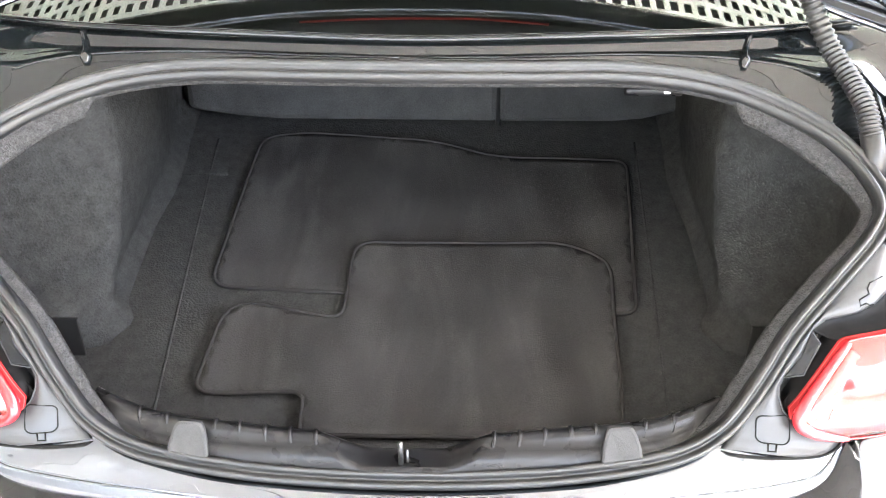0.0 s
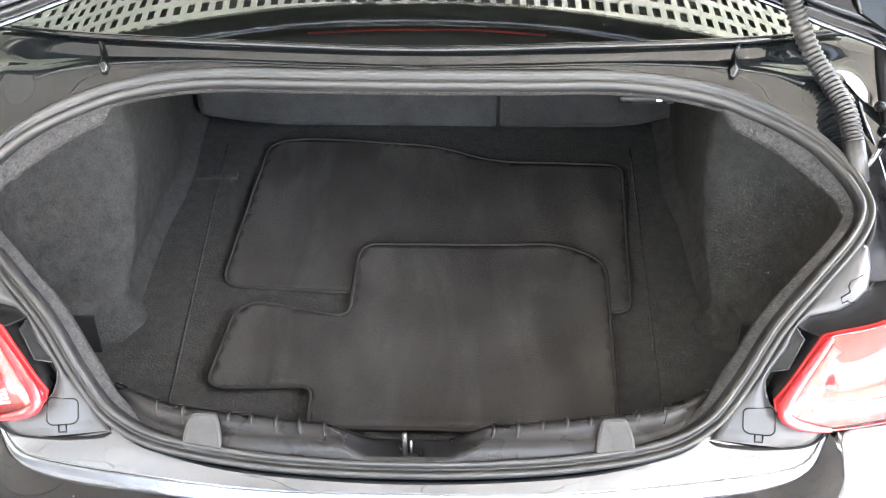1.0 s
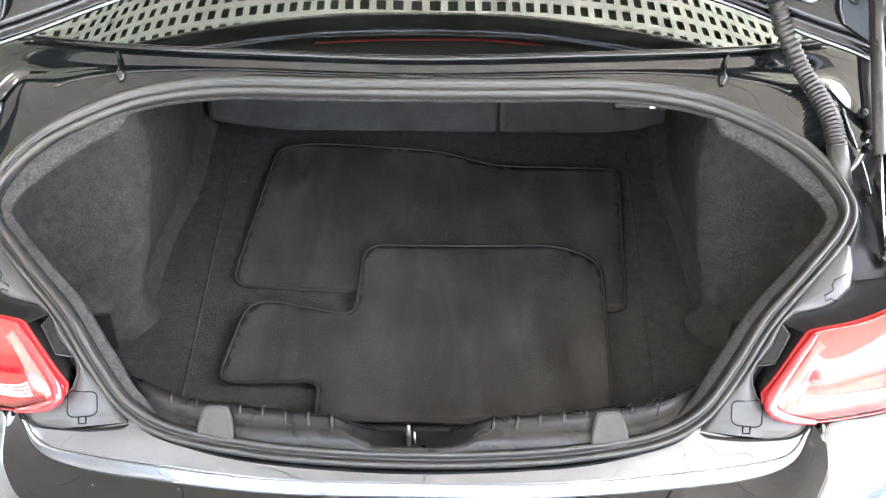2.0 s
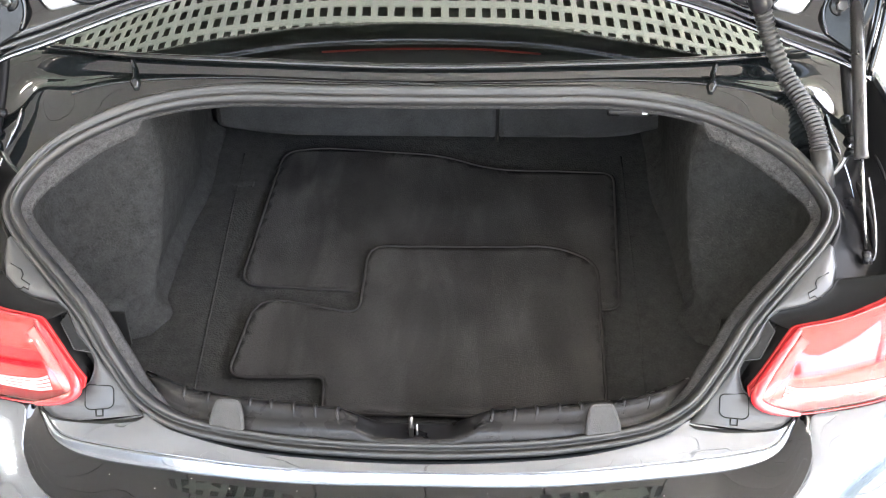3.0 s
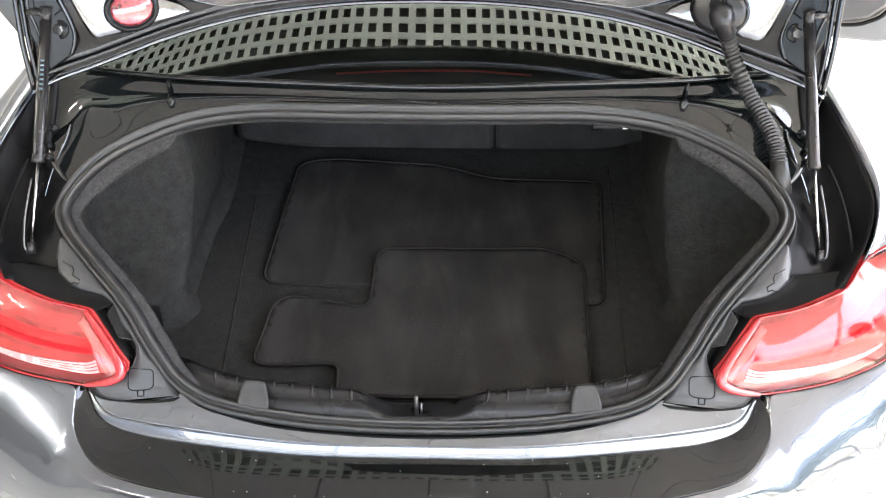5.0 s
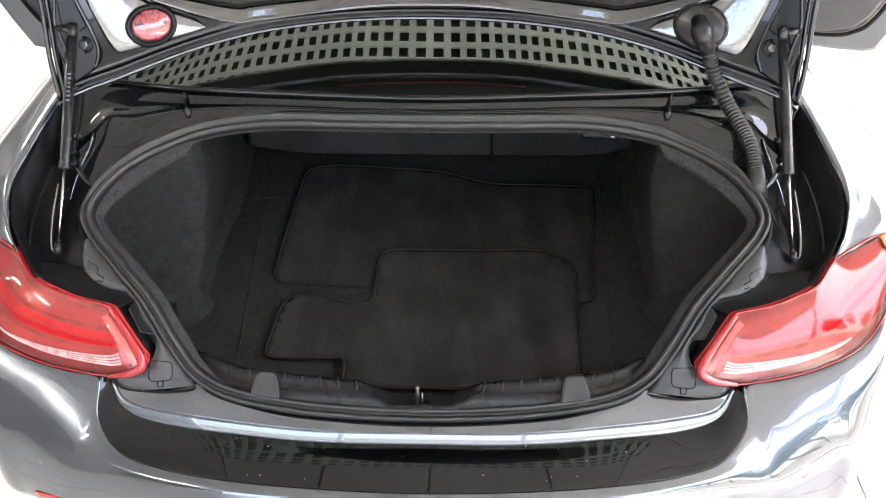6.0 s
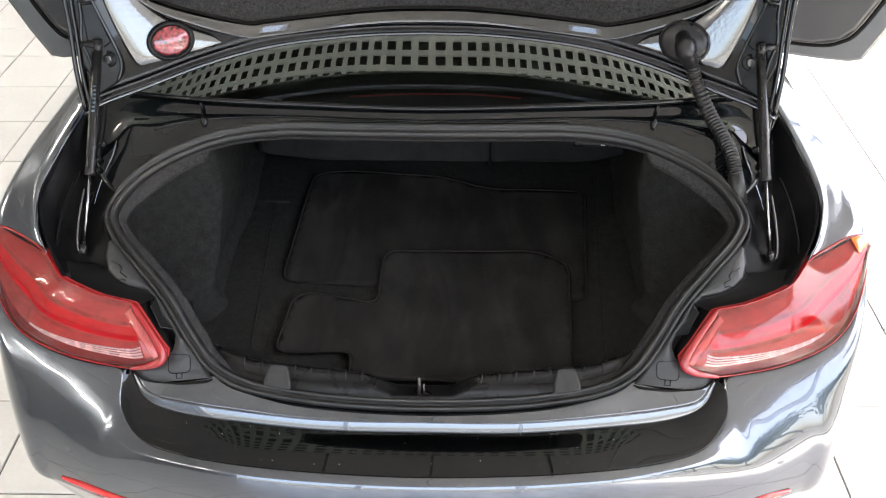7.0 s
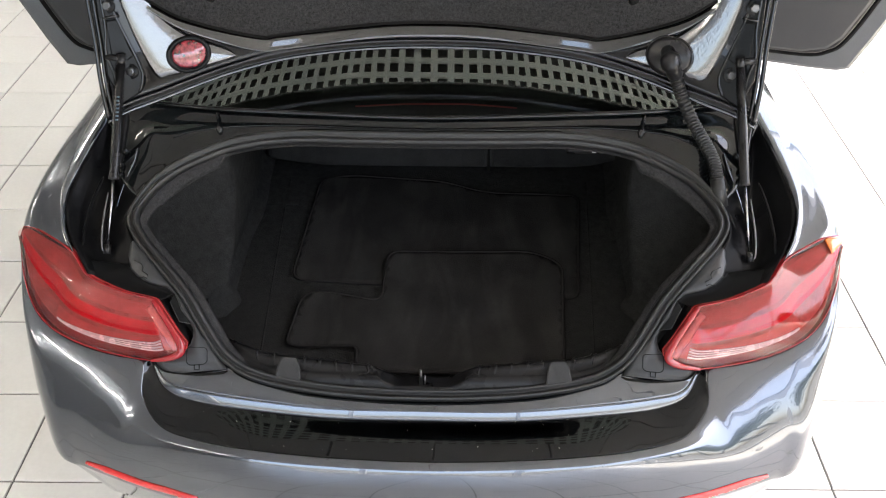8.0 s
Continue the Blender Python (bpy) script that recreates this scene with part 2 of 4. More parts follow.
FLOOR_TOP, PITCH, PITCH_Y, TILE_AT, TILE_TURN = 0.0, 0.318, 0.334, (-1.152, 0.304), radians(0.7)
ROOM_X0, ROOM_X1, ROOM_Y0, ROOM_Y1, CEIL = -8.0, 3.2, -7.0, 9.0, 3.3
MID_X, WIDE = (ROOM_X0 + ROOM_X1) / 2, ROOM_X1 - ROOM_X0
floor = structure("floor", block((MID_X, 1, -0.055), (WIDE, ROOM_Y1 - ROOM_Y0, 0.10)), GROUT, "grey grout bed under white showroom floor tiles", "floor")
structure("wall_west", block((ROOM_X0 - 0.1, 1, CEIL / 2), (0.2, 16.4, CEIL)), WALL_PAINT, "plain blue-grey painted showroom wall", "wall")
structure("wall_north", block((MID_X, ROOM_Y1 + 0.1, CEIL / 2), (WIDE, 0.2, CEIL)), WHITE_PAINT, "plain white painted wall ahead of the car", "wall")


def glazed(name, along, fixed, lo, hi, bays):
    """A glazed front: low plinth, lintel and posts with open bays between them."""
    def b(a, z, wa, hz, d=0.12):
        return ((fixed, a, z), (d, wa, hz)) if along == "y" else ((a, fixed, z), (wa, d, hz))
    wall = structure(name, block(*b((lo + hi) / 2, CEIL - 0.08, hi - lo, 0.16)), WHITE_PAINT, "white lintel over a glazed showroom front", "wall")
    part("plinth", block(*b((lo + hi) / 2, 0.05, hi - lo, 0.1)), FRAME, wall)
    for i in range(bays + 1):
        part("post", block(*b(lo + (hi - lo) * i / bays, (CEIL - 0.06) / 2, 0.09, CEIL - 0.26), bevel=0.008), FRAME, wall)


glazed("wall_east", "y", ROOM_X1, ROOM_Y0, ROOM_Y1, 5)
glazed("wall_south", "x", ROOM_Y0, -3.4, ROOM_X1, 3)
structure("wall_southwest", block(((ROOM_X0 - 3.46) / 2, ROOM_Y0, CEIL / 2), (-3.46 - ROOM_X0, 0.14, CEIL)), WALL_PAINT, "plain blue-grey painted wall beside the glazed front", "wall")
GRID_X0, GRID_X1, GRID_Y0, GRID_Y1, CELL, BAR = -2.6, 2.6, 1.40, 4.6, 0.064, 0.026
bm = bmesh.new()
for i in range(int((GRID_X1 - GRID_X0) / CELL) + 1):
    block((GRID_X0 + i * CELL, (GRID_Y0 + GRID_Y1) / 2, CEIL - 0.008), (BAR, GRID_Y1 - GRID_Y0, 0.016), bm=bm)
for i in range(int((GRID_Y1 - GRID_Y0) / (1.3 * CELL))):
    block(((GRID_X0 + GRID_X1) / 2, GRID_Y0 + 0.065 + i * 1.3 * CELL, CEIL - 0.008), (GRID_X1 - GRID_X0, 1.1 * BAR, 0.013), bm=bm)
structure("ceiling_grid", bm, GRID_PAINT, "white open-cell lattice ceiling above the car", "ceiling")
bm = bmesh.new()
block((MID_X, 1, CEIL + 0.55), (WIDE, 16, 0.1), bm=bm)
structure("ceiling_void", bm, VOID, "dark void above the lattice ceiling", "ceiling")
bm = bmesh.new()
PANEL = 0.46
k0 = round((ROOM_X0 - 0.09) / PANEL)
for i in range(k0, k0 + int(WIDE / PANEL) + 2):
    x0, x1 = max(ROOM_X0, -0.09 + i * PANEL + 0.005), min(ROOM_X1, -0.09 + (i + 1) * PANEL - 0.005)
    if x1 - x0 > 0.02:
        block(((x0 + x1) / 2, (ROOM_Y0 + GRID_Y0) / 2, CEIL + 0.02), (x1 - x0, GRID_Y0 - ROOM_Y0, 0.08), bm=bm)
block((MID_X, (ROOM_Y1 + GRID_Y1) / 2 + 0.04, CEIL + 0.02), (WIDE, ROOM_Y1 - GRID_Y1 - 0.08, 0.08), bm=bm)
for x0, x1 in ((ROOM_X0, GRID_X0 - 0.04), (GRID_X1 + 0.04, ROOM_X1)):
    block(((x0 + x1) / 2, (GRID_Y0 + GRID_Y1) / 2, CEIL + 0.02), (x1 - x0, GRID_Y1 - GRID_Y0 + 0.16, 0.08), bm=bm)
structure("ceiling", bm, CEILING_PAINT, "grey panelled ceiling round the lattice", "ceiling")

# The last two battens are added for more light from the left.
for lx, ly in ((-3.9, 2.8), (-3.6, -4.0), (-4.9, -4.0), (-5.6, 1.6), (-5.4, -1.2)):
    lamp = tagged(empty("ceiling_light", (lx, ly, CEIL - 0.02)), "slim white ceiling batten with a fluorescent tube", "ceiling light", "ceiling battens")
    part("housing", block((0, 0, -0.03), (0.09, 1.3, 0.05), bevel=0.006), FRAME, lamp)
    part("tube", tube([(0, -0.6, -0.075), (0, 0.6, -0.075)], 0.016), TUBE, lamp)

# outside, seen only in reflections
structure("ground", block((0, 0, -0.3), (400, 400, 0.3)), ASPHALT, "pale asphalt forecourt outside the showroom", "ground")


def tree(at, height, seed):
    rnd = random.Random(seed)
    t = tagged(empty("tree", at), "leafy green tree on the forecourt edge", "tree", "forecourt trees")
    part("trunk", tube([(0, 0, 0), (0.1, 0.05, height * 0.3), (0.0, 0.1, height * 0.6)], [0.2, 0.15, 0.07]), BARK, t)
    verts, faces = [], []
    for _ in range(1500):
        a, e, r = rnd.uniform(0, 6.28), rnd.uniform(-0.6, 1.4), rnd.uniform(0.35, 1.0)
        c = Vector((math.cos(a) * math.cos(e) * r * height * 0.33, math.sin(a) * math.cos(e) * r * height * 0.33, height * 0.62 + math.sin(e) * r * height * 0.32))
        u = Vector((rnd.uniform(-1, 1), rnd.uniform(-1, 1), rnd.uniform(-1, 1))).normalized()
        w = u.orthogonal().normalized()
        k = len(verts)
        size = rnd.uniform(0.1, 0.22)
        verts += [c + u * size, c + w * size * 0.6, c - u * size, c - w * size * 0.6]
        faces.append((k, k + 1, k + 2, k + 3))
    me = bpy.data.meshes.new("crown")
    me.from_pydata(verts, [], faces)
    me.materials.append(LEAF)
    new("crown", me).parent = t


for k, (tx, ty, th) in enumerate(((17, -7, 6), (21, -2, 7), (24, 5, 7), (26, -12, 6), (25, -17, 7), (14, -14, 6.5), (18, -15, 7.5), (17, -19, 8), (23, -16, 8), (29, -7, 7), (30, 0, 6))):
    tree((tx, ty, -0.15), th, k)

# ---------------------------------------------------------------- the car
car = tagged(empty("car"), "dark grey metallic coupe with its boot lid and both doors open", "car")

# half outline of the boot opening, from the middle of its front edge round to the middle of the sill
SEAL = [(0, .438, 1.013), (.15, .4385, 1.0135), (.30, .439, 1.014), (.417, .422, 1.006), (.501, .388, .991), (.569, .343, .970), (.610, .294, .944), (.625, .246, .919), (.605, .207, .892),
        (.551, .161, .852), (.498, .121, .805), (.456, .081, .747), (.411, .048, .697), (.343, .026, .665), (.221, .012, .647), (.1, .006, .640), (0, .005, .638)]
LOOP = SEAL + [(-x, y, z) for x, y, z in SEAL[-2:0:-1]]
SPAN = 8
loop = spline(LOOP, SPAN, closed=True)


def outward(z):
    """The way that the rim of the opening faces at height z."""
    y = np.interp(z, (.64, .70, .78, .86, .94, 1.01), (-.55, -.78, -.82, -.74, -.5, -.25))
    return Vector((0, y, math.sqrt(1 - y * y)))


def rim(a, b):
    """The loop of the opening moved a inwards and b outwards from the rim."""
    out, n = [], len(loop)
    for i, p in enumerate(loop):
        t = (loop[(i + 1) % n] - loop[i - 1]).normalized()
        nrm = outward(p.z)
        inn = nrm.cross(t).normalized()
        if inn.dot(Vector((0, 0.2, 0.8)) - p) < 0 and inn.dot(Vector((0, .24, .85)) - p) < 0:
            inn = -inn
        out.append(p + inn * a + t.cross(inn).normalized() * b * (1 if t.cross(inn).dot(nrm) > 0 else -1))
    return out


def seal_row(a, low, top):
    """One line of the seal's section; its inner lip lies lower along the front edge of the opening."""
    return [p.lerp(q, min(1, max(0, (r.z - .93) / .06))) for p, q, r in zip(rim(a, low), rim(a, top), loop)]


SECTION = ((-.001, -.006, -.006), (.000, .004, .007), (.003, .0095, .0135), (.0065, .0095, .0135), (.009, .005, .007), (.011, .003, .001), (.0135, .006, .001), (.016, .012, .0045),
           (.0195, .0135, .006), (.0225, .010, .004), (.0245, .003, -.002), (.0245, -.008, -.010), (.012, -.010, -.012))
seal = part("boot_seal", sheet([seal_row(*k) for k in SECTION], closed=True, around=True), RUBBER, car, "double-lipped black rubber seal round the boot opening")

# painted rim just outside the seal
def body_part(name, rows, s, material=PAINT, label="", m=6, solid=0.002):
    """A body panel through rows of points, for one side (s = 1 or -1) or, with s = 0, across the whole car."""
    rows = mirrored(rows, s) if s else [[(-x, y, z) for x, y, z in r[:0:-1]] + list(r) for r in rows]
    return part(name, sheet(smooth_rows(rows, m)), material, car, label, True, solid)


# panel between the seal and the rear window
COWL_1 = [(0, .442, 1.000), (.15, .4425, 1.0005), (.30, .443, 1.001), (.417, .428, .995), (.501, .395, .980), (.569, .350, .958), (.612, .300, .932)]
COWL_2 = [(0, .446, 1.009), (.15, .448, 1.010), (.30, .452, 1.012), (.425, .440, 1.008), (.515, .410, .994), (.590, .370, .972), (.637, .315, .944)]
COWL_3 = [(0, .449, 1.019), (.15, .452, 1.020), (.30, .458, 1.022), (.435, .452, 1.021), (.535, .436, 1.014), (.615, .402, .994), (.662, .345, .962)]
COWL_4 = [(0, .456, 1.022), (.15, .460, 1.023), (.30, .466, 1.025), (.445, .468, 1.026), (.560, .468, 1.024), (.640, .448, 1.010), (.685, .400, .984)]
COWL_5 = [(0, .462, 1.032), (.15, .466, 1.033), (.30, .472, 1.035), (.455, .480, 1.039), (.590, .494, 1.043), (.660, .490, 1.036), (.700, .450, 1.012)]
COWL_6 = [(0, .472, 1.034), (.15, .476, 1.035), (.30, .482, 1.037), (.46, .490, 1.041), (.60, .510, 1.046), (.672, .512, 1.040), (.712, .472, 1.018)]
cowl = body_part("cowl_panel", [COWL_1, COWL_2, COWL_3, COWL_4, COWL_5, COWL_6], 0, COWL_PAINT, "glossy dark panel under the rear window with a rounded hinge bulge at each end", m=9)
for v in cowl.data.vertices:
    d2 = (abs(v.co.x) - .608) ** 2 + (v.co.y - .428) ** 2
    w2 = ((abs(v.co.x) - .575) / .05) ** 2 + ((v.co.y - .462) / .012) ** 2
    v.co += Vector((0, -.45, .9)) * .016 * math.exp(-d2 / .030 ** 2) + Vector((0, .5, -.6)) * .005 * math.exp(-w2)
for s in (-1, 1):
    part("cowl_seam", tube(spline([(s * .472, .484, 1.044), (s * .467, .472, 1.033), (s * .462, .452, 1.0245), (s * .458, .436, 1.013)], 5), [.004, .004, .004, .004, .004, .0042, .0042, .0042, .0045, .005, .006, .0075, .008, .007, .005, .004]), COWL_PAINT, car, "sealed joint in the panel")
    # rain channel beside the opening, with the black well that holds the strut
    RAIN_1 = [(.551, .163, .845), (.607, .209, .885), (.627, .248, .912), (.613, .300, .933), (.662, .345, .958), (.700, .450, 1.010)]
    RAIN_2 = [(.57, .158, .832), (.635, .205, .862), (.650, .255, .885), (.648, .315, .912), (.676, .360, .940), (.703, .458, 1.000)]
    RAIN_3 = [(.61, .150, .812), (.675, .195, .840), (.695, .262, .872), (.690, .330, .908), (.697, .385, .940), (.708, .465, 1.000)]
    RAIN_4 = [(.65, .150, .832), (.705, .195, .862), (.735, .270, .905), (.727, .345, .946), (.716, .410, .970), (.712, .470, 1.012)]
    RAIN_5 = [(.688, .137, .852), (.742, .215, .902), (.760, .281, .943), (.747, .355, .978), (.734, .415, 1.004), (.717, .471, 1.026)]
    body_part("rain_channel", [RAIN_1, RAIN_2, RAIN_3, RAIN_4, RAIN_5], s, CHANNEL, "black coated rain channel")
    part("cowl_crease", tube(spline([(s * x, y, z) for x, y, z in ((.02, .4495, 1.0205), (.15, .4525, 1.0215), (.30, .4585, 1.0235), (.435, .4525, 1.0225), (.520, .440, 1.0165), (.560, .425, 1.010))], 6), .0022, 8), COWL_PAINT, car, "pressed crease along the panel")
    for x, y, z in ((.650, .372, 1.004), (.664, .366, .974), (.660, .345, .962)):
        q = Vector((s * x, y, z))
        part("channel_clip", tube([q, q + Vector((0, -.006, .004)), q + Vector((0, -.010, .007)), q + Vector((0, -.011, .008))], [.008, .008, .005, .003], 6), BRACKET, car, "small black fixing clip", False)
    # quarter panel, from the channel over the shoulder and down the side
    WING_1 = [(.725, .179, .870), (.748, .218, .902), (.762, .281, .943), (.748, .355, .977), (.717, .471, 1.025), (.69, .62, 1.062), (.66, .95, 1.09)]
    WING_2 = [(.727, .178, .877), (.752, .219, .909), (.768, .283, .949), (.755, .358, .984), (.724, .474, 1.031), (.695, .625, 1.068), (.668, .95, 1.092)]
    CREASE = [(.731, .181, .8775), (.757, .223, .9095), (.772, .288, .949), (.769, .363, .981), (.753, .480, 1.022), (.725, .632, 1.059), (.699, .95, 1.087)]
    WING_3 = [(.79, .209, .893), (.80, .247, .917), (.806, .307, .950), (.793, .392, .982), (.757, .522, 1.028), (.73, .65, 1.058), (.70, .95, 1.078)]
    WING_4 = [(.842, .240, .893), (.846, .270, .913), (.843, .332, .938), (.828, .432, .967), (.795, .572, 1.005), (.785, .70, 1.02), (.785, .95, 1.02)]
    WING_5 = [(.862, .240, .865), (.868, .290, .872), (.868, .365, .885), (.862, .48, .90), (.85, .63, .91), (.845, .8, .91), (.845, 1.0, .91)]
    WING_6 = [(.866, .245, .80), (.878, .33, .79), (.884, .43, .785), (.884, .55, .78), (.875, .70, .78), (.87, .85, .78), (.868, 1.02, .78)]
    WING_7 = [(.862, .26, .62), (.878, .36, .60), (.888, .48, .60), (.888, .62, .60), (.88, .78, .60), (.87, .9, .60), (.868, 1.04, .60)]
    WING_8 = [(.850, .28, .34), (.868, .38, .33), (.878, .48, .33), (.878, .62, .33), (.87, .78, .33), (.86, .9, .33), (.858, 1.04, .33)]
    body_part("quarter_panel", [WING_1, WING_2, CREASE, [(x + .004, y + .0015, z - .0022) for x, y, z in CREASE], [(x, y, z - .004) for x, y, z in WING_3], WING_4, WING_5, WING_6, WING_7, WING_8], s, PAINT, "dark grey metallic rear wing")

# sill, step strip, shelf and bumper
ST = [(0, -.0147, .631), (.189, -.013, .632), (.362, .002, .639), (.467, .0136, .647), (.528, .025, .659), (.556, .052, .686)]
SB = [(0, -.0240, .6125), (.189, -.0225, .6135), (.364, -.0080, .6195), (.473, .0045, .6275), (.5335, .0195, .6490), (.5605, .052, .6845)]
SE = [(0, -.123, .600), (.193, -.117, .602), (.346, -.105, .607), (.4615, -.0785, .6050), (.5330, -.0505, .6120), (.5760, -.0005, .6440), (.579, .050, .698)]
body_part("boot_sill", [
    [(0, .012, .630), (.221, .020, .639), (.343, .034, .664), (.411, .053, .684), (.47, .062, .684), (.54, .060, .687)],
    [(0, .002, .6335), (.221, .009, .6415), (.345, .021, .6615), (.420, .041, .674), (.48, .041, .671), (.545, .048, .685)],
    [(0, -.008, .632), (.20, -.005, .635), (.352, .010, .648), (.445, .026, .660), (.505, .033, .665), (.549, .045, .685)],
    ST], 0, PAINT, "painted loading sill")
body_part("step_strip", [
    ST,
    [(a[0] * .9 + b[0] * .1 + .0005, a[1] * .9 + b[1] * .1 - .0010, a[2] * .9 + b[2] * .1 + .0004) for a, b in zip(ST, SB)],
    [(a[0] * .45 + b[0] * .55 + .0005, a[1] * .45 + b[1] * .55 - .0012, a[2] * .45 + b[2] * .55 + .0005) for a, b in zip(ST, SB)],
    [(a[0] * .08 + b[0] * .92 + .0003, a[1] * .08 + b[1] * .92 - .0006, a[2] * .08 + b[2] * .92 + .0002) for a, b in zip(ST, SB)],
    SB], 0, PAINT, "bright rounded step along the sill")
shelf_in = SB + [(.567, .060, .698)]
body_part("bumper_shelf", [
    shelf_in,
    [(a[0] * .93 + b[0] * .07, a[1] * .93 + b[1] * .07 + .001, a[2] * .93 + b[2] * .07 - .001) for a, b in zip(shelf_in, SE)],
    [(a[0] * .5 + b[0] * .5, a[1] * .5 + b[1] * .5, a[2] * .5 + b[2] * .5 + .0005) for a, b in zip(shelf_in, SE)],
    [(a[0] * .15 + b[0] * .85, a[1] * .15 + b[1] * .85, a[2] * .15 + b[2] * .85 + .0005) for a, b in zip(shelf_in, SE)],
    SE], 0, SHELF_DARK_PAINT, "glossy shelf on top of the bumper, its paint darkened for the lid's reflection")
TOP = SE + [(.633, .056, .705), (.692, .066, .716), (.751, .083, .734), (.807, .115, .765), (.836, .16, .811), (.856, .233, .874)]
R1 = [(0, -.140, .588), (.196, -.134, .590), (.352, -.121, .594), (.463, -.100, .600), (.540, -.075, .610), (.588, -.040, .634), (.612, -.011, .665), (.66, .012, .684), (.705, .031, .695), (.760, .055, .709), (.815, .091, .732), (.843, .140, .772), (.862, .225, .842)]
R2 = [(0, -.153, .545), (.2, -.148, .545), (.36, -.136, .546), (.48, -.113, .548), (.56, -.081, .550), (.62, -.055, .556), (.655, -.043, .562), (.70, -.029, .568), (.74, -.019, .574), (.785, .008, .588), (.823, .052, .612), (.845, .115, .655), (.864, .21, .745)]
R3 = [(0, -.153, .47), (.2, -.149, .47), (.36, -.138, .472), (.48, -.118, .474), (.56, -.095, .476), (.62, -.075, .477), (.66, -.060, .478), (.70, -.045, .479), (.745, -.029, .480), (.788, -.009, .480), (.825, .05, .50), (.845, .12, .55), (.864, .22, .62)]
R4 = [(0, -.14, .43), (.2, -.136, .43), (.36, -.126, .432), (.48, -.108, .434), (.55, -.088, .436), (.60, -.070, .437), (.64, -.056, .438), (.68, -.042, .439), (.72, -.028, .440), (.762, -.006, .442), (.81, .05, .45), (.84, .12, .47), (.862, .22, .50)]


def evened(row):
    """The row with one smooth sweep round the car's tail in place of its small unevenness."""
    x = np.array([p[0] for p in row[:10]])
    fits = [np.linalg.lstsq(np.stack([x ** k for k in (0, 2, 4, 6)], 1), np.array([p[k] for p in row[:10]]), rcond=None)[0] for k in (1, 2)]
    return [(p[0], *(float(sum(c * p[0] ** k for c, k in zip(f, (0, 2, 4, 6)))) for f in fits)) for p in row[:10]] + row[10:]


R2, R3, R4 = evened(R2), evened(R3), evened(R4)
R5 = [(x * .96, y + .045, z - .13) for x, y, z in R4]
TIGHT = (1, 1, 1, .95, .7, .15, 0, 0, 0, 0, 0, 0, 0)
ARCH = (0, 0, 0, 0, .4, 1, 1, 1, 1, .9, .5, .15, 0)
BROW = [np.polyfit((.560, .579, .633, .692, .751), v, 2) for v in ((.0465, .050, .056, .066, .083), (.694, .698, .705, .716, .734))]
FOOT = [np.polyfit([p[0] for p in R2[4:10]], [p[k] for p in R2[4:10]], 2) for k in (1, 2)]


def cheek(x, z):
    """How far back the bumper's evenly arched face below the lamps lies at x and z."""
    (y1, z1), (y0, z0) = ([np.polyval(c, x) for c in edge] for edge in (BROW, FOOT))
    h = z1 - z0
    f = (z - z0) / h
    return y0 * (1 - f) ** 2 * (1 + 2 * f) + y1 * f * f * (3 - 2 * f) + h * (.45 * f * (1 - f) ** 2 - .90 * f * f * (1 - f))


def bumper_row(f, soft, tight):
    """A row between the bumper's top edge and R2: a tight roll in the middle, one even arch below the lamps."""
    row = []
    for t, r1, r2, k, a in zip(TOP, R1, R2, TIGHT, ARCH):
        t, r1, r2 = Vector(t), Vector(r1), Vector(r2)
        q, g = t.lerp(r1, soft).lerp(t + Vector(tight), k), t.lerp(r2, f)
        row.append(q.lerp(Vector((g.x, cheek(g.x, g.z), g.z)), a))
    return row


EDGE_A = bumper_row(.22, .25, (.002, -.010, -.0022))
EDGE_B = bumper_row(.55, 1, (.004, -.0195, -.013))
bumper = body_part("bumper", [TOP, EDGE_A, EDGE_B, R2, R3, R4, R5], 0, PAINT, "dark grey metallic rear bumper cover", m=5)
skin = BVHTree.FromPolygons([v.co for v in bumper.data.vertices], [p.vertices for p in bumper.data.polygons])


def on_bumper(x, y, z, off):
    """The point of the bumper's skin nearest to a place, and the way it faces."""
    q, n, _, _ = skin.find_nearest(Vector((x, y, z)))
    n = -n if n.y > 0 else n
    return q + n * off, n


for s in (-1, 1):
    for x, y, z in ((.275, -.141, .563), (.688, -.046, .569)):
        c, n = on_bumper(s * x, y, z, .0)
        part("parking_sensor", tube([c - n * .004, c + n * .0004, c + n * .0008], [.0100, .0100, .0094], 20), PAINT, car, "round parking sensor")
        u = n.orthogonal().normalized()
        w = n.cross(u)
        part("sensor_joint", tube([c + n * .0003 + .0104 * (math.cos(k * math.pi / 12) * u + math.sin(k * math.pi / 12) * w) for k in range(24)], .0004, 6, closed=True), PAINT, car, "fine joint round the sensor")
    RO = spline([(.715, -.035, .482), (.68, -.050, .482), (.64, -.070, .481), (.58, -.090, .478), (.52, -.114, .478), (.46, -.125, .470)], 5)
    part("rear_reflector", sheet([[on_bumper(s * p.x, p.y, p.z + h * min(1, .25 + 3 * i / len(RO)), d)[0] for i, p in enumerate(RO)] for d, h in ((.0005, .0095), (.0035, .0075), (.004, -.0065), (.0005, -.0095))]), REFLECTOR, car, "slim red bumper reflector", True, .002)

# ---------------------------------------------------------------- tail lamps
LU = [(.486, .057, .739), (.505, .070, .760), (.540, .099, .804), (.549, .105, .813), (.562, .107, .817), (.609, .111, .827), (.650, .120, .840), (.692, .136, .855), (.727, .177, .878), (.770, .203, .892), (.815, .226, .901), (.848, .242, .897)]
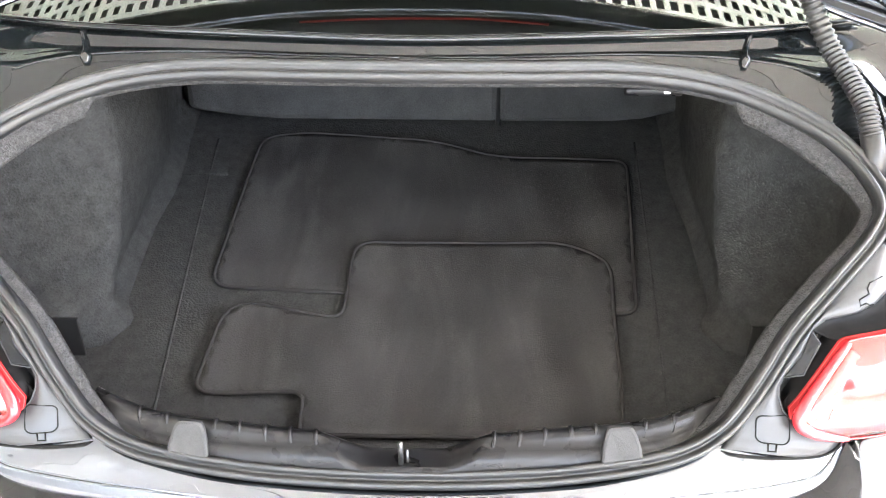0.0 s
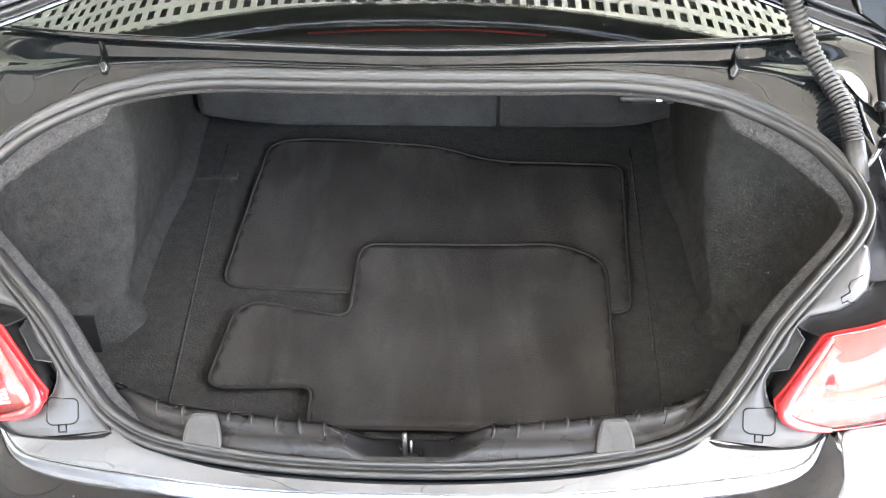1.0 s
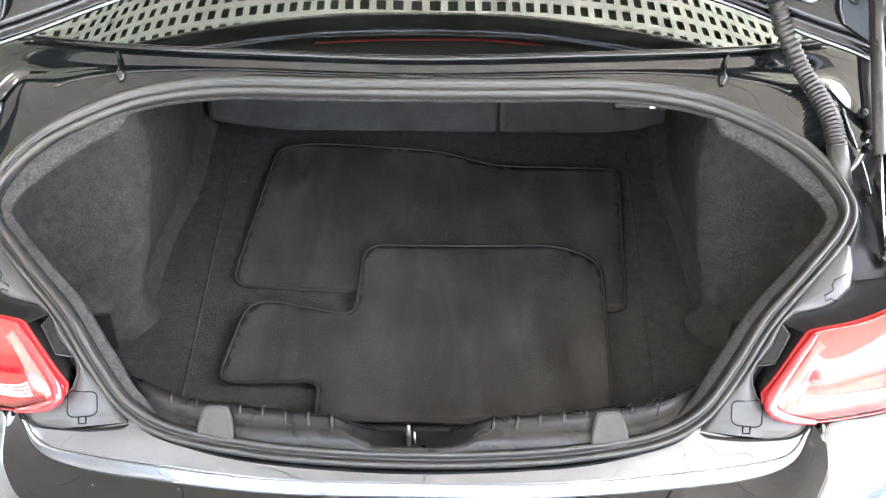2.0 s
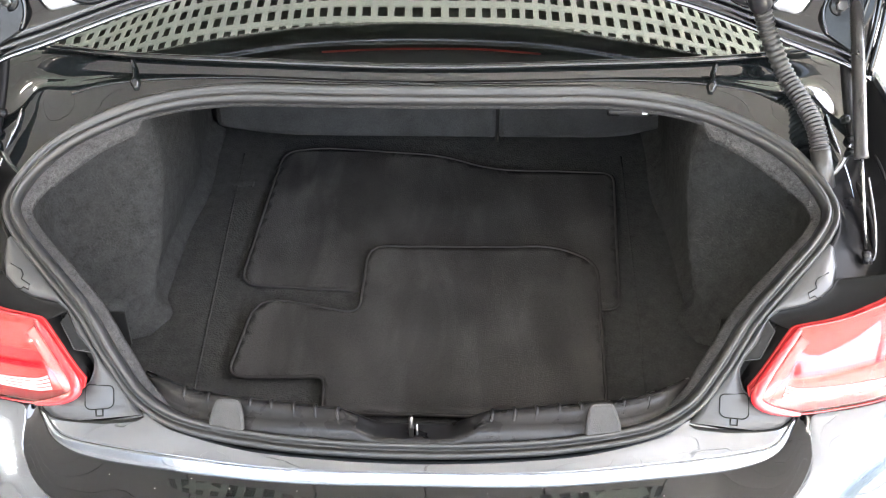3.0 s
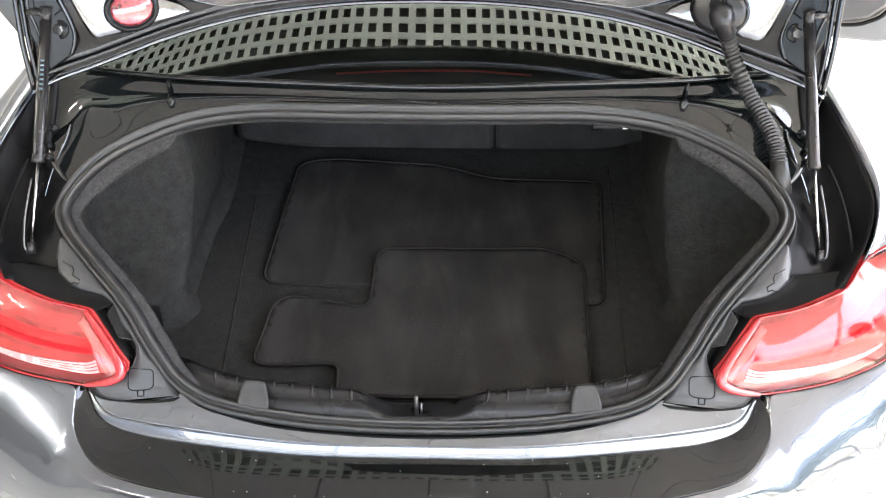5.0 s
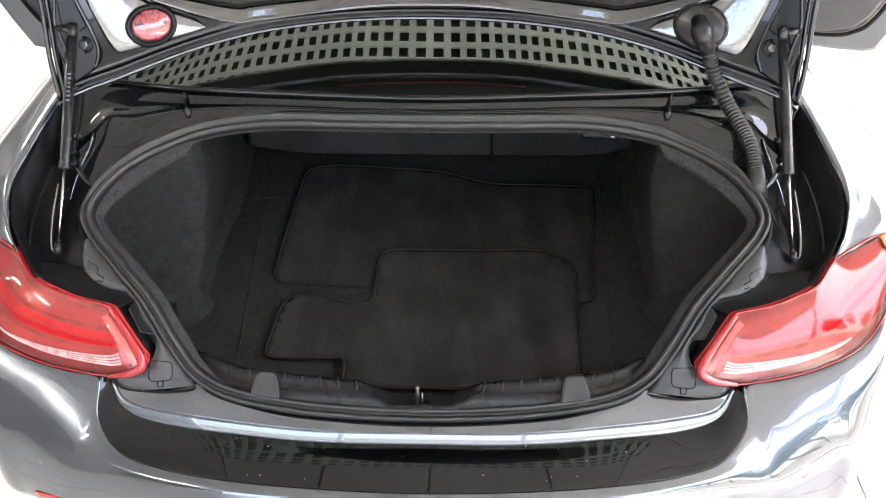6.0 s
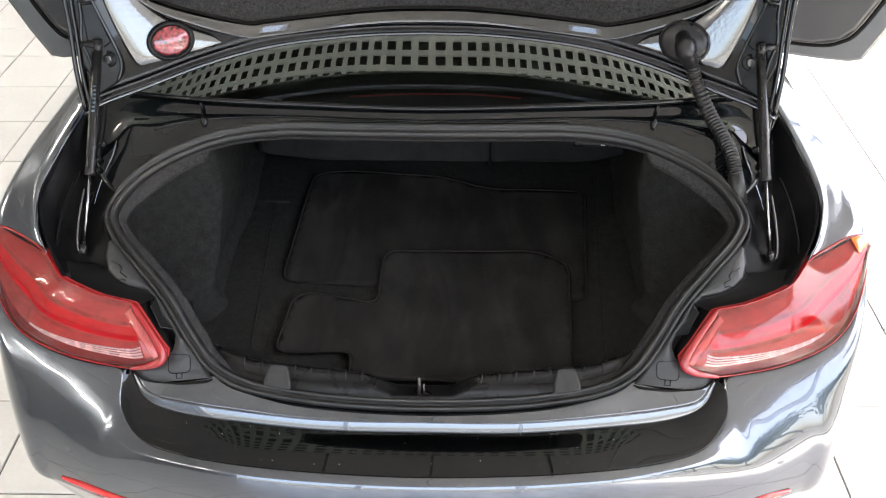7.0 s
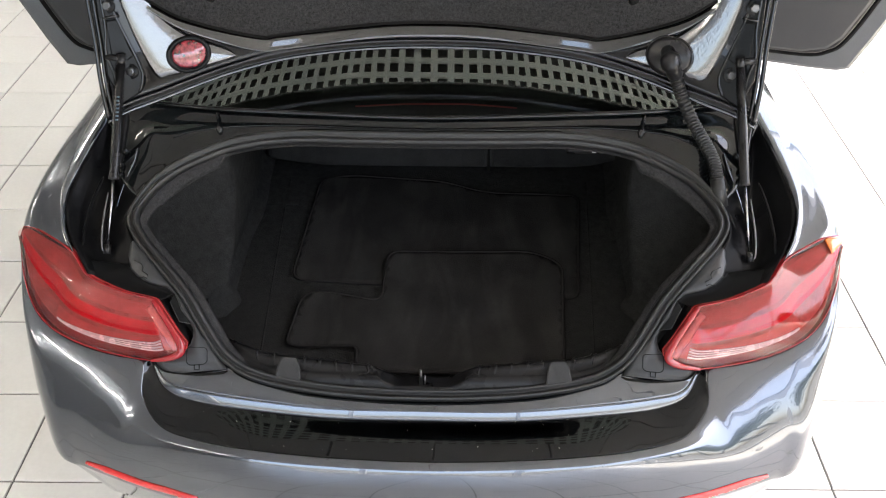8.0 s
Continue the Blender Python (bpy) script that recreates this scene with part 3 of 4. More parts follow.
LL = [(.488, .050, .728), (.497, .045, .720), (.510, .042, .714), (.530, .042, .708), (.561, .046, .701), (.633, .056, .707), (.692, .066, .718), (.751, .083, .736), (.790, .103, .755), (.820, .132, .785), (.842, .175, .828), (.860, .235, .873)]


def lamp_net(s, u0, u1, v0, v1, lift, n=36, k=8):
    """A net on the lamp's face: u along it from its inner tip, v from its lower to its upper edge."""
    up, lo = spline(LU, 8), spline(LL, 8)
    rows = []
    for j in range(k + 1):
        v, row = v0 + (v1 - v0) * j / k, []
        for i in range(n + 1):
            u = (u0 + (u1 - u0) * i / n) * (len(up) - 1)
            a = int(min(u, len(up) - 2))
            p = lo[a].lerp(lo[a + 1], u - a).lerp(up[a].lerp(up[a + 1], u - a), v)
            w = 4 * v * (1 - v)
            out = Vector((.25 + .5 * u / len(up), -.8, .35)).normalized()
            edge = min(1, 4 * (u / (len(up) - 1)))
            p = p + out * (lift + .010 * w * edge)
            row.append(Vector((s * p.x, p.y, p.z)))
        rows.append(row)
    return rows


for s in (-1, 1):
    tail = part("tail_lamp", sheet(lamp_net(s, 0, 1, 0, 1, .0)), SHELL, car, "wraparound red tail lamp with a clear red lens")
    part("lamp_bowl", sheet(lamp_net(s, 0, 1, 0, 1, -.009)), LENS_RED, tail, "red reflector bowl", True, .002)
    border = [lamp_net(s, 0, 1, v, v, .001, k=1)[0] for v in (0, 1)]
    ring = [lamp_net(s, 0, 1, 0, 0, d, k=1)[0] + lamp_net(s, 0, 1, 1, 1, d, k=1)[0][::-1] for d in (.0, -.005, -.012)]
    part("lens_wall", sheet(ring, closed=True), LENS_SMOKE, tail, "moulded red side wall of the lens")
    part("lens_rim", tube(border[0] + border[1][::-1], .0015, 8, closed=True), LENS_RIM, tail, "rounded rim of the lens")
    tip = spline([(s * (x + .0035), y - .001, z) for x, y, z in ((.549, .105, .812), (.540, .099, .803), (.505, .069, .759), (.491, .054, .737), (.492, .047, .724), (.508, .043, .715), (.530, .042, .709), (.556, .045, .702))], 6)
    part("tip_rim", tube(tip, [.0035 + .0055 * math.sin(math.pi * k / (len(tip) - 1)) for k in range(len(tip))], 10), LENS_RIM, tail, "thick rounded inner end of the lens")
    fine_net = lamp_net(s, 0, .6, 0, 1, 0, n=60, k=20)

    def on_lens(x, z, off):
        """The point of the lens at x and z."""
        q = min((p for r in fine_net for p in r), key=lambda p: (p.x - x) ** 2 + (p.z - z) ** 2)
        return Vector((x, q.y, z)) + Vector((0, -.9, .4)) * off

    inner_edge = spline([(.497, 0, .733), (.512, 0, .757), (.540, 0, .794), (.553, 0, .808)], 6)
    part("facet_strip", sheet([[on_lens(s * (p.x + dx), p.z + dz, off) for p in inner_edge] for dx, dz, off in ((.002, -.002, -.006), (.004, -.003, -.003), (.012, -.009, -.003), (.014, -.010, -.006))]), LENS_PINK, tail, "pale bevel strip of the lens", True, .001)
    part("light_line", sheet(lamp_net(s, .29, .97, .436, .498, -.0040, n=60, k=2)), LENS_DARK, tail, "thin saturated red light line")
    part("upper_band", sheet(lamp_net(s, .30, .97, .885, .985, -.0078, n=60, k=3)), LENS_BROWN, tail, "brownish upper band of the lens")
    part("middle_band", sheet(lamp_net(s, .32, .97, .635, .690, -.0078, n=60, k=2)), LENS_BROWN, tail, "thin brownish band")
    part("bright_band", sheet(lamp_net(s, .28, .97, .41, .62, -.0078, n=60, k=4)), LENS_HOT, tail, "brighter red band round the light line")
    part("dull_band", sheet(lamp_net(s, .26, .97, .345, .405, -.0077, n=50, k=2)), LENS_BROWN, tail, "dull brownish band under the light line")
    part("dull_end", sheet(lamp_net(s, .69, .97, .15, .340, -.0078, n=30, k=3)), LENS_BROWN, tail, "dull outer end of the clear lens")
    part("lower_band", sheet(lamp_net(s, .20, .88, .01, .135, -.0078, n=50, k=3)), LENS_SMOKE, tail, "deep red lower band")
    lo3, hi3 = (lamp_net(s, .27, .68, v, v, -.0060, k=1)[0] for v in (.15, .345))
    for j in range(4):
        rows = []
        for g in (j / 4, (j + .72) / 4):
            rows.append([lo3[i].lerp(hi3[i], g * (1 - .85 * i / 36)) for i in range(37)])
        part("clear_rib", sheet(rows), LENS_CLEAR, tail, "ribbed clear reversing lens", True, .0018)
    # An amber patch on the right-hand lens only.
    if s > 0:
        part("amber_patch", sheet(lamp_net(s, .90, .99, .70, .985, .0035, n=8, k=4)), AMBER, tail, "amber patch at the outer end of the lens", True, .002)
    part("lamp_housing", sheet([[Vector((p.x, p.y + .022, p.z - .012)) for p in r] for r in lamp_net(s, 0, 1, -.12, 1.0, -.01)]), GAP, tail, "black lamp housing", True, .004)

    # black plastic beside the lamp
    SEAL_EDGE = [(.604, .209, .889), (.553, .165, .852), (.499, .124, .803), (.457, .083, .745), (.414, .053, .693), (.404, .044, .680)]
    # outer edge of the panel, and the height at which each of its points meets the seal
    BRINK = [(.613, .205, .881, .889), (.616, .186, .8626, .878), (.606, .160, .8484, .866), (.589, .1475, .8376, .856), (.5665, .140, .829, .846), (.527, .136, .8207, .832), (.5115, .129, .8108, .818),
             (.499, .1085, .785, .790), (.4785, .094, .763, .768), (.4725, .0866, .752, .753), (.473, .078, .740, .740), (.479, .069, .726, .726), (.492, .061, .714, .712), (.520, .052, .704, .702), (.549, .044, .696, .694), (.543, .040, .6875, .688), (.530, .038, .679, .684), (.500, .0368, .6735, .680)]
    body_part("lamp_pocket", [
        [(.592, .160, .826), (.548, .128, .782), (.512, .100, .735), (.50, .09, .70)],
        [(.625, .150, .812), (.58, .13, .78), (.545, .11, .74), (.53, .09, .70)],
        [(.69, .138, .850), (.62, .116, .822), (.565, .108, .80), (.54, .09, .70)]], s, WELL, "black pocket behind the lamp")
    brim, seam = [], []
    for p, q in zip(BRINK, BRINK[1:]):
        for k in range(5):
            x, y, z, zi = (u + (w - u) * k / 5 for u, w in zip(p, q))
            brim.append(Vector((s * x, y, z)))
            seam.append(Vector((s * np.interp(zi, [e[2] for e in SEAL_EDGE[::-1]], [e[0] for e in SEAL_EDGE[::-1]]), np.interp(zi, [e[2] for e in SEAL_EDGE[::-1]], [e[1] for e in SEAL_EDGE[::-1]]), zi)))
    net = [[p.lerp(q, k / 10) + Vector((0, -.004, .003)) * math.sin(math.pi * k / 10) for p, q in zip(seam, brim)] for k in range(11)]
    part("lamp_side_panel", sheet(net), TRIM, car, "satin black plastic beside the lamp", True, .002)

    face = BVHTree.FromPolygons([p for r in net for p in r], [(i * len(brim) + j, i * len(brim) + j + 1, (i + 1) * len(brim) + j + 1, (i + 1) * len(brim) + j) for i in range(10) for j in range(len(brim) - 1)])

    def on_panel(x, z, off):
        """The point of the plastic panel's face at x and z."""
        q, n, _, _ = face.ray_cast(Vector((x, -1, z)), Vector((0, 1, 0)))
        if q is None:
            q, n, _, _ = face.find_nearest(Vector((x, .06, z)))
        return q + (n if n.y < 0 else -n) * off

    joint = spline([(s * x, y, z) for x, y, z in ((.552, .044, .703), (.5495, .040, .694), (.543, .039, .6865), (.531, .0375, .6785), (.506, .0365, .6745), (.470, .0365, .6725), (.438, .0368, .6745), (.416, .038, .677), (.404, .0415, .680))], 5)
    part("panel_gap", tube(joint, [.0014] * 4 + [.0024] * (len(joint) - 9) + [.002, .0016, .0012, .0008, .0005], 8), GAP, car, "dark joint under the plastic panel")
    cx, cz = s * .466, .7075
    part("screw_cover", tube([on_panel(cx + a, cz + b * .72, .0014) for a, b in rounded(.041, .041, .010)], .0009, 6, closed=True), GAP, car, "fine joint of a square screw cover")
    part("cover_tab", tube([on_panel(cx + a, cz + b, .0016) for a, b in ((-.005, -.0148), (-.005, -.0235), (.005, -.0235), (.005, -.0148))], .0012, 6), GAP, car, "joint of the cover's pull tab")
    part("upper_tab", tube([on_panel(s * x, z, .0012) for x, z in ((.6003, .8623), (.583, .858), (.5794, .8536), (.5812, .8487), (.5685, .8437), (.5703, .8375), (.5776, .840), (.5821, .837), (.5876, .8375))], .0010, 6), GAP, car, "fine clip joint")
    # recess and bracket behind the lamp's inner end
    back = [(.640, .150, .835), (.620, .128, .826), (.600, .122, .820), (.580, .118, .815), (.562, .115, .812), (.549, .113, .808), (.540, .107, .799), (.525, .095, .782), (.510, .082, .762), (.498, .072, .748), (.491, .066, .737), (.490, .058, .726)]
    edge, inside = [], []
    rim_side = spline([(.628, .176, .850), (.616, .172, .8500), (.606, .160, .8484), (.589, .1475, .8376), (.5665, .140, .829), (.540, .137, .8235), (.524, .135, .8195), (.5115, .129, .8108)], 5)
    lamp_side = spline([(.735, .176, .866), (.720, .168, .866), (.692, .138, .853), (.650, .122, .838), (.609, .113, .825), (.580, .110, .818), (.562, .109, .815), (.546, .107, .809)], 5)
    plate_rows = [[p.lerp(q, f) + Vector((0, d, -d)) for p, q in zip(rim_side, lamp_side)] for f, d in ((0, .0), (.015, .0035), (.06, .005), (.3, .0065), (.6, .0065), (.9, .004), (1, .004))]
    part("well_plate", sheet(mirrored(plate_rows, s)), WELL, car, "smooth black plate above the lamp", True, .001)
    for k in range(4, 11):
        for f in (0, .25, .5, .75):
            edge.append(Vector(BRINK[k + 1][:3]).lerp(Vector(BRINK[k + 2][:3]), f))
            inside.append(Vector(back[k]).lerp(Vector(back[k + 1]), f))
    well = mirrored([[p.lerp(q, f) + Vector((0, d, -d * .5)) for p, q in zip(edge, inside)] for f, d in ((0, .0005), (.03, .012), (.3, .030), (.7, .030), (1, .008))], s)
    part("lamp_well", sheet(well), WELL, car, "black recess between the lamp and its plastic panel", True, .001)
    part("well_rim", tube([Vector((s * p.x, p.y - .0012, p.z + .0006)) for p in edge], .0011, 6), TRIM, car, "moulded rim of the recess")
    tab = [(.5115, .1275, .8108), (.5215, .117, .800), (.5015, .0935, .7665), (.4785, .0925, .763), (.499, .107, .785)]
    part("lamp_bracket", plate([(s * x, y, z) for x, y, z in tab], .002, .0012), BRACKET, car, "glossy black bracket beside the lamp", False)
    part("bracket_rib", tube([(s * x, y - .0025, z + .001) for x, y, z in tab[1:4]], .0010, 8), TRIM, car, "edge of the bracket")

# ---------------------------------------------------------------- inside the boot
def lip_side(p):
    return np.interp(p.z, (.66, .70, .74, .90, .94), (.0, .007, .011, .010, .017))


def lip_width(p):
    """How far the felt edge shows inside the seal: widest at the upper corners, none along the front and the sill."""
    x = abs(p.x)
    if p.z < .93:
        return lip_side(p)
    return np.interp(p.z, (.93, .95, .985, 1.01), (.018, .020, .013, .012)) * min(1, max(0, (x - .445) / .012))


def lip_row(a, b, c):
    return [p.lerp(q, min(1, lip_width(p) / .036)) for p, q in zip(rim(a, b), rim(a + c, b - c * .5))]


lip = part("boot_lip", sheet([rim(.020, -.006), lip_row(.024, -.007, .010), lip_row(.0245, -.009, .036), lip_row(.0245, -.016, .040), lip_row(.004, -.024, .040), rim(-.02, -.030)], closed=True), FELT, car, "grey felt edge inside the seal")


def boot_floor(y):
    return .605 + .09 * (y - .1)


def ease(t):
    t = min(1, max(0, t))
    return t * t * (3 - 2 * t)


RIM_Y = (.048, .081, .121, .161, .207, .246, .294, .343, .388, .422, .439)
RIM_Z = (.697, .747, .805, .852, .892, .919, .944, .970, .991, 1.006, 1.014)
RIM_X = (.411, .456, .498, .551, .605, .625, .610, .569, .501, .450, .440)


def lining_point(y, f):
    """The side lining at y, from the rim (f = 0) down to the floor (f = 1): a deep recess behind the lamp, then the wheel arch."""
    z0, z1 = float(np.interp(y, RIM_Y, RIM_Z)) - .028, boot_floor(y) - .004
    z = z0 + (z1 - z0) * f
    edge = .315 + .10 * ease((z - .62) / .24)
    recess = float(np.interp(y, (.07, .13, .20, .28), (.44, .52, .590, .612)))
    recess += (.500 - recess) * ease((.712 - z) / .025) * ease((y - .255) / .02)
    arch = .462 - .012 * ease((z - .70) / .18) + .020 * ease((y - .62) / .2)
    x = recess + (arch - recess) * ease((y - edge + .055) / .085)
    x += .030 * ease((.74 - z) / .12) * ease((y - edge) / .06) * (1 - ease((y - .52) / .25))
    top = min(float(np.interp(y, RIM_Y, RIM_X)) + .004, .60)
    x += (top - x) * (1 - ease(f / .16)) * (1 - ease((y - .40) / .08))
    x -= .030 * ease((f - .86) / .14) ** 1.5
    x += .003 * noise.noise(Vector((y * 9, z * 11, 2.0)))
    return x, y, z


NX = 18
part("boot_floor", sheet([[(-.63 + 1.26 * i / NX, y, boot_floor(y) + .0012 * math.sin(9 * i)) for i in range(NX + 1)] for y in (.03, .12, .25, .4, .55, .7, .85, .98)]), CARPET, car, "black carpet on the boot floor", True, .004)
for s in (-1, 1):
    ys = [.06 + .83 * i / 64 for i in range(65)]
    part("side_lining", sheet(mirrored([[lining_point(y, j / 30) for y in ys] for j in range(31)], s)), CARPET, car, "dark moulded carpet side lining with a recess ahead of the wheel arch", True, .004)
    part("board_edge", tube(spline([(s * .400, .80, boot_floor(.80) + .001), (s * .385, .5, boot_floor(.5) + .001), (s * .366, .14, boot_floor(.14) + .001)], 6), .0025, 8), CARPET, car, "edge of the floor board")
    # A flat black panel takes the place of the tray opening's shade.
    part("tray_shade", block((s * .545, .262, .648), (.100, .006, .078), Euler((-.10, 0, 0)).to_matrix(), .001), GAP, car, "black panel standing in for the shade inside the side tray")
part("floor_step", block((-.415, .704, .657), (.110, .034, .010), None, .004), CARPET, car, "carpeted step in the boot floor")
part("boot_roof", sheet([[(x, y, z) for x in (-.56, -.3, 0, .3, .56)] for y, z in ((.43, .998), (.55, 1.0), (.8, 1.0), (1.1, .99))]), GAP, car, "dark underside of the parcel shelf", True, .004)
part("release_bar", block((.347, .476, .958), (.085, .014, .014), None, .004), PLASTIC, car, "black seat release handle")
part("release_mark", block((.366, .4685, .960), (.009, .003, .007), None, .001), FRAME, car, "small white release mark")


def seat_back(x0, x1, c0, c1, label):
    """A folded-up seat back with cut lower corners c0 and c1."""
    yb, zb = .843, boot_floor(.843)
    prof = [(x0, zb + c0 + .006)]
    if c0:
        prof += [(x0 + .006, zb + c0), (x0 + .020, zb + c0 - .004), (x0 + .10, zb + .008), (x0 + .17, zb + .003)]
    else:
        prof += [(x0 + .004, zb + .002)]
    if c1:
        prof += [(x1 - .15, zb + .003), (x1 - .09, zb + .008), (x1 - .020, zb + c1 - .004), (x1 - .006, zb + c1)]
    else:
        prof += [(x1 - .004, zb + .002)]
    prof += [(x1, zb + c1 + .006), (x1 + (.012 if c1 else 0), .995), (x0 - (.012 if c0 else 0), .995)]
    tilt = .30
    p = [Vector((x, yb + (z - zb) * tilt, z)) for x, z in prof]
    bm = plate([q + Vector((0, .05, 0)) for q in p], .048, .010)
    return part("seat_back", bm, SEAT, car, label, False)


seat_back(-.462, .136, .022, 0, "wide dark felt seat back")
seat_back(.143, .508, 0, .028, "narrow dark felt seat back")
# A black strip and an added board put shade between and behind the seats.
part("seat_gap_shade", block((.1395, .905, .82), (.008, .02, .36), Euler((-.29, 0, 0)).to_matrix()), GAP, car, "black strip for the shade between the seat backs")
part("side_filler", block((0, .965, .80), (1.3, .02, .5), Euler((-.29, 0, 0)).to_matrix()), GAP, car, "added dark filler board behind the seats")

# ribbed plastic sill trim, in halves with a notch for the catch
TRIM_X = (.062, .100, .144, .21, .25, .307, .343, .385, .412)
BASE = ((.012, .655), (.013, .656), (.015, .658), (.019, .663), (.024, .668), (.031, .677), (.037, .683), (.052, .694), (.072, .706))
FOLD = ((.027, .681), (.029, .681), (.032, .681), (.036, .680), (.040, .680), (.047, .682), (.054, .687), (.071, .695), (.088, .696))
RIDGE = ((.049, .686), (.050, .687), (.052, .690), (.0555, .696), (.0595, .697), (.067, .698), (.0745, .702), (.091, .706), (.106, .706))
trim_rows = []
# each line of the section: which curve it follows, its shift, and where it starts beside the notch
for k, (curve, dy, dz, x0) in enumerate(((BASE, .002, -.020, .062), (BASE, .005, .000, .064), (FOLD, -.0075, -.010, .080), (FOLD, -.003, -.002, .094), (FOLD, .002, .0005, .097), (FOLD, .008, .0015, .099),
                                         (RIDGE, -.008, -.0035, .102), (RIDGE, -.003, .0005, .105), (RIDGE, .003, .0005, .108), (RIDGE, .009, -.004, .112), (RIDGE, .013, -.060, .114))):
    cy, cz = [c[0] for c in curve], [c[1] for c in curve]
    xs = [x0] + [x for x in TRIM_X if x > x0 + .012]
    line = spline([(x, float(np.interp(x, TRIM_X, cy)) + dy, float(np.interp(x, TRIM_X, cz)) + dz) for x in xs], 8)
    keep = [line[round(i * (len(line) - 1) / 48)] for i in range(49)]
    foot = Vector((.058 - .001 * k, .0125 + .0048 * k, .6645 - .0008 * k if 0 < k < 10 else .635))
    half = [Vector((x, foot.y, foot.z)) for x in (.0, .02, .04)] + [foot, foot.lerp(keep[0], .3) + Vector((0, 0, -.0012)), foot.lerp(keep[0], .7)] + keep
    trim_rows.append([Vector((-p.x, p.y, p.z)) for p in half[:0:-1]] + half)
trim = part("sill_trim", sheet(trim_rows), PLASTIC, car, "ribbed black plastic sill trim with a notch for the catch", True, .002)
for s in (-1, 1):
    for x in (.113, .146, .178, .211, .243, .307, .344):
        f0 = Vector((s * x, float(np.interp(x, TRIM_X, [c[0] for c in FOLD])), float(np.interp(x, TRIM_X, [c[1] for c in FOLD]))))
        r0 = Vector((s * (x + .002), float(np.interp(x, TRIM_X, [c[0] for c in RIDGE])), float(np.interp(x, TRIM_X, [c[1] for c in RIDGE]))))
        bar = [f0 + Vector((0, .006, -.001)), f0 + Vector((0, .010, .0022)), f0.lerp(r0, .75) + Vector((0, 0, .002)), r0 + Vector((0, 0, .0020)), r0 + Vector((0, .008, -.001)), r0 + Vector((0, .012, -.012))]
        part("rib", tube(spline(bar, 3), [.0016] * 3 + [.0030] * 11 + [.002] * 2, 8), PLASTIC, trim)
    stop = [(.254, .024, .666), (.2515, .030, .678), (.2545, .042, .696), (.260, .050, .706), (.274, .0515, .708), (.289, .051, .707), (.2965, .043, .697), (.302, .031, .680), (.300, .026, .668), (.277, .024, .666)]
    part("bump_stop", plate(spline([(s * x, y + .006, z - .002) for x, y, z in stop], 4, closed=True), .008, .0035), STOP_RUBBER, trim, "grey rubber bump stop", False)
striker = part("striker", tube([(-.004, .026, .648), (-.004, .027, .702), (-.004, .0275, .704)], [.0034, .0034, .0022], 10), BOLT, car, "steel lid striker")
part("striker_leg", tube([(.004, .030, .648), (.004, .030, .686)], .0018, 8), BOLT, striker, "thin second leg")

# ---------------------------------------------------------------- boot lid
def on_lid(x, z, off=0.0):
    """A point on the inside of the raised lid; off towards the rear."""
    return Vector((x, .585 - .33 * x * x + .30 * (z - 1.12) - off, z))


EDGE = [(0, 1.155), (.11, 1.154), (.209, 1.150), (.33, 1.141), (.455, 1.120), (.577, 1.090), (.648, 1.075), (.685, 1.060)]
EX = [e[0] for e in spline([(x, 0, z) for x, z in EDGE], 4)]
EZ = [e[2] for e in spline([(x, 0, z) for x, z in EDGE], 4)]
FULL = [(-x, z) for x, z in zip(EX[:0:-1], EZ[:0:-1])] + list(zip(EX, EZ))
LID_TOP = 1.56


def lid_rows(steps):
    return [[on_lid(x * (1 + .015 * max(0, h)), z + (LID_TOP - z) * h, off) for x, z in FULL] for h, off in steps]


def lid_band(steps):
    """The pressed inner panel: its band leans back towards the lining, least where it runs out to the corners."""
    rows = []
    for h, off in steps:
        row = []
        for x, z in FULL:
            lean = 1 - .85 * math.exp(-((abs(x) - .33) / .085) ** 2)
            o = .003 + (off - .003) * lean if h > .035 else off
            row.append(on_lid(x * (1 + .015 * max(0, h)), z + (LID_TOP - z) * h, o))
        rows.append(row)
    return rows


part("lid_inner_panel", sheet(lid_band([(-.008, -.012), (-.004, .004), (.004, .008), (.012, .002), (.030, .000), (.042, .010), (.060, .009), (.09, .002), (.12, -.006), (.15, -.010), (.3, -.008), (.6, -.004), (1, .004)])), LID_PAINT_DARK, car, "glossy inside of the raised boot lid, dark reflections put into its paint", True, .002)
part("lid_outer_skin", sheet(lid_rows([(-.012, -.004), (-.010, -.016), (.05, -.032), (.5, -.04), (1, -.03), (1.01, .004)])), PAINT, car, "painted outside of the raised boot lid", True, .002)
part("lid_edge_flange", sheet(lid_rows([(-.012, -.010), (-.013, .006), (-.006, .012), (.004, .010)])), PAINT, car, "bright folded front edge of the lid", True, .002)
tail_rows = []
for y, z, w in ((.725, 1.545, .60), (.69, 1.595, .46), (.62, 1.628, .40), (.55, 1.630, .38), (.522, 1.615, .375), (.532, 1.59, .375), (.62, 1.56, .42), (.68, 1.535, .52)):
    tail_rows.append([(x * w, y + .05 * x * x, z - .02 * x * x) for x in (-1, -.8, -.5, -.2, 0, .2, .5, .8, 1)])
part("lid_tail", sheet(tail_rows), LID_PAINT_DARK, car, "overhanging rear end of the raised lid", True, .003)
LB = [(.590, 1.295), (.530, 1.252), (.448, 1.218), (.369, 1.195), (.335, 1.195), (.253, 1.199), (.10, 1.208), (0, 1.209)]
low = spline([(-x, 0, z) for x, z in LB] + [(x, 0, z) for x, z in LB[-2::-1]], 6)
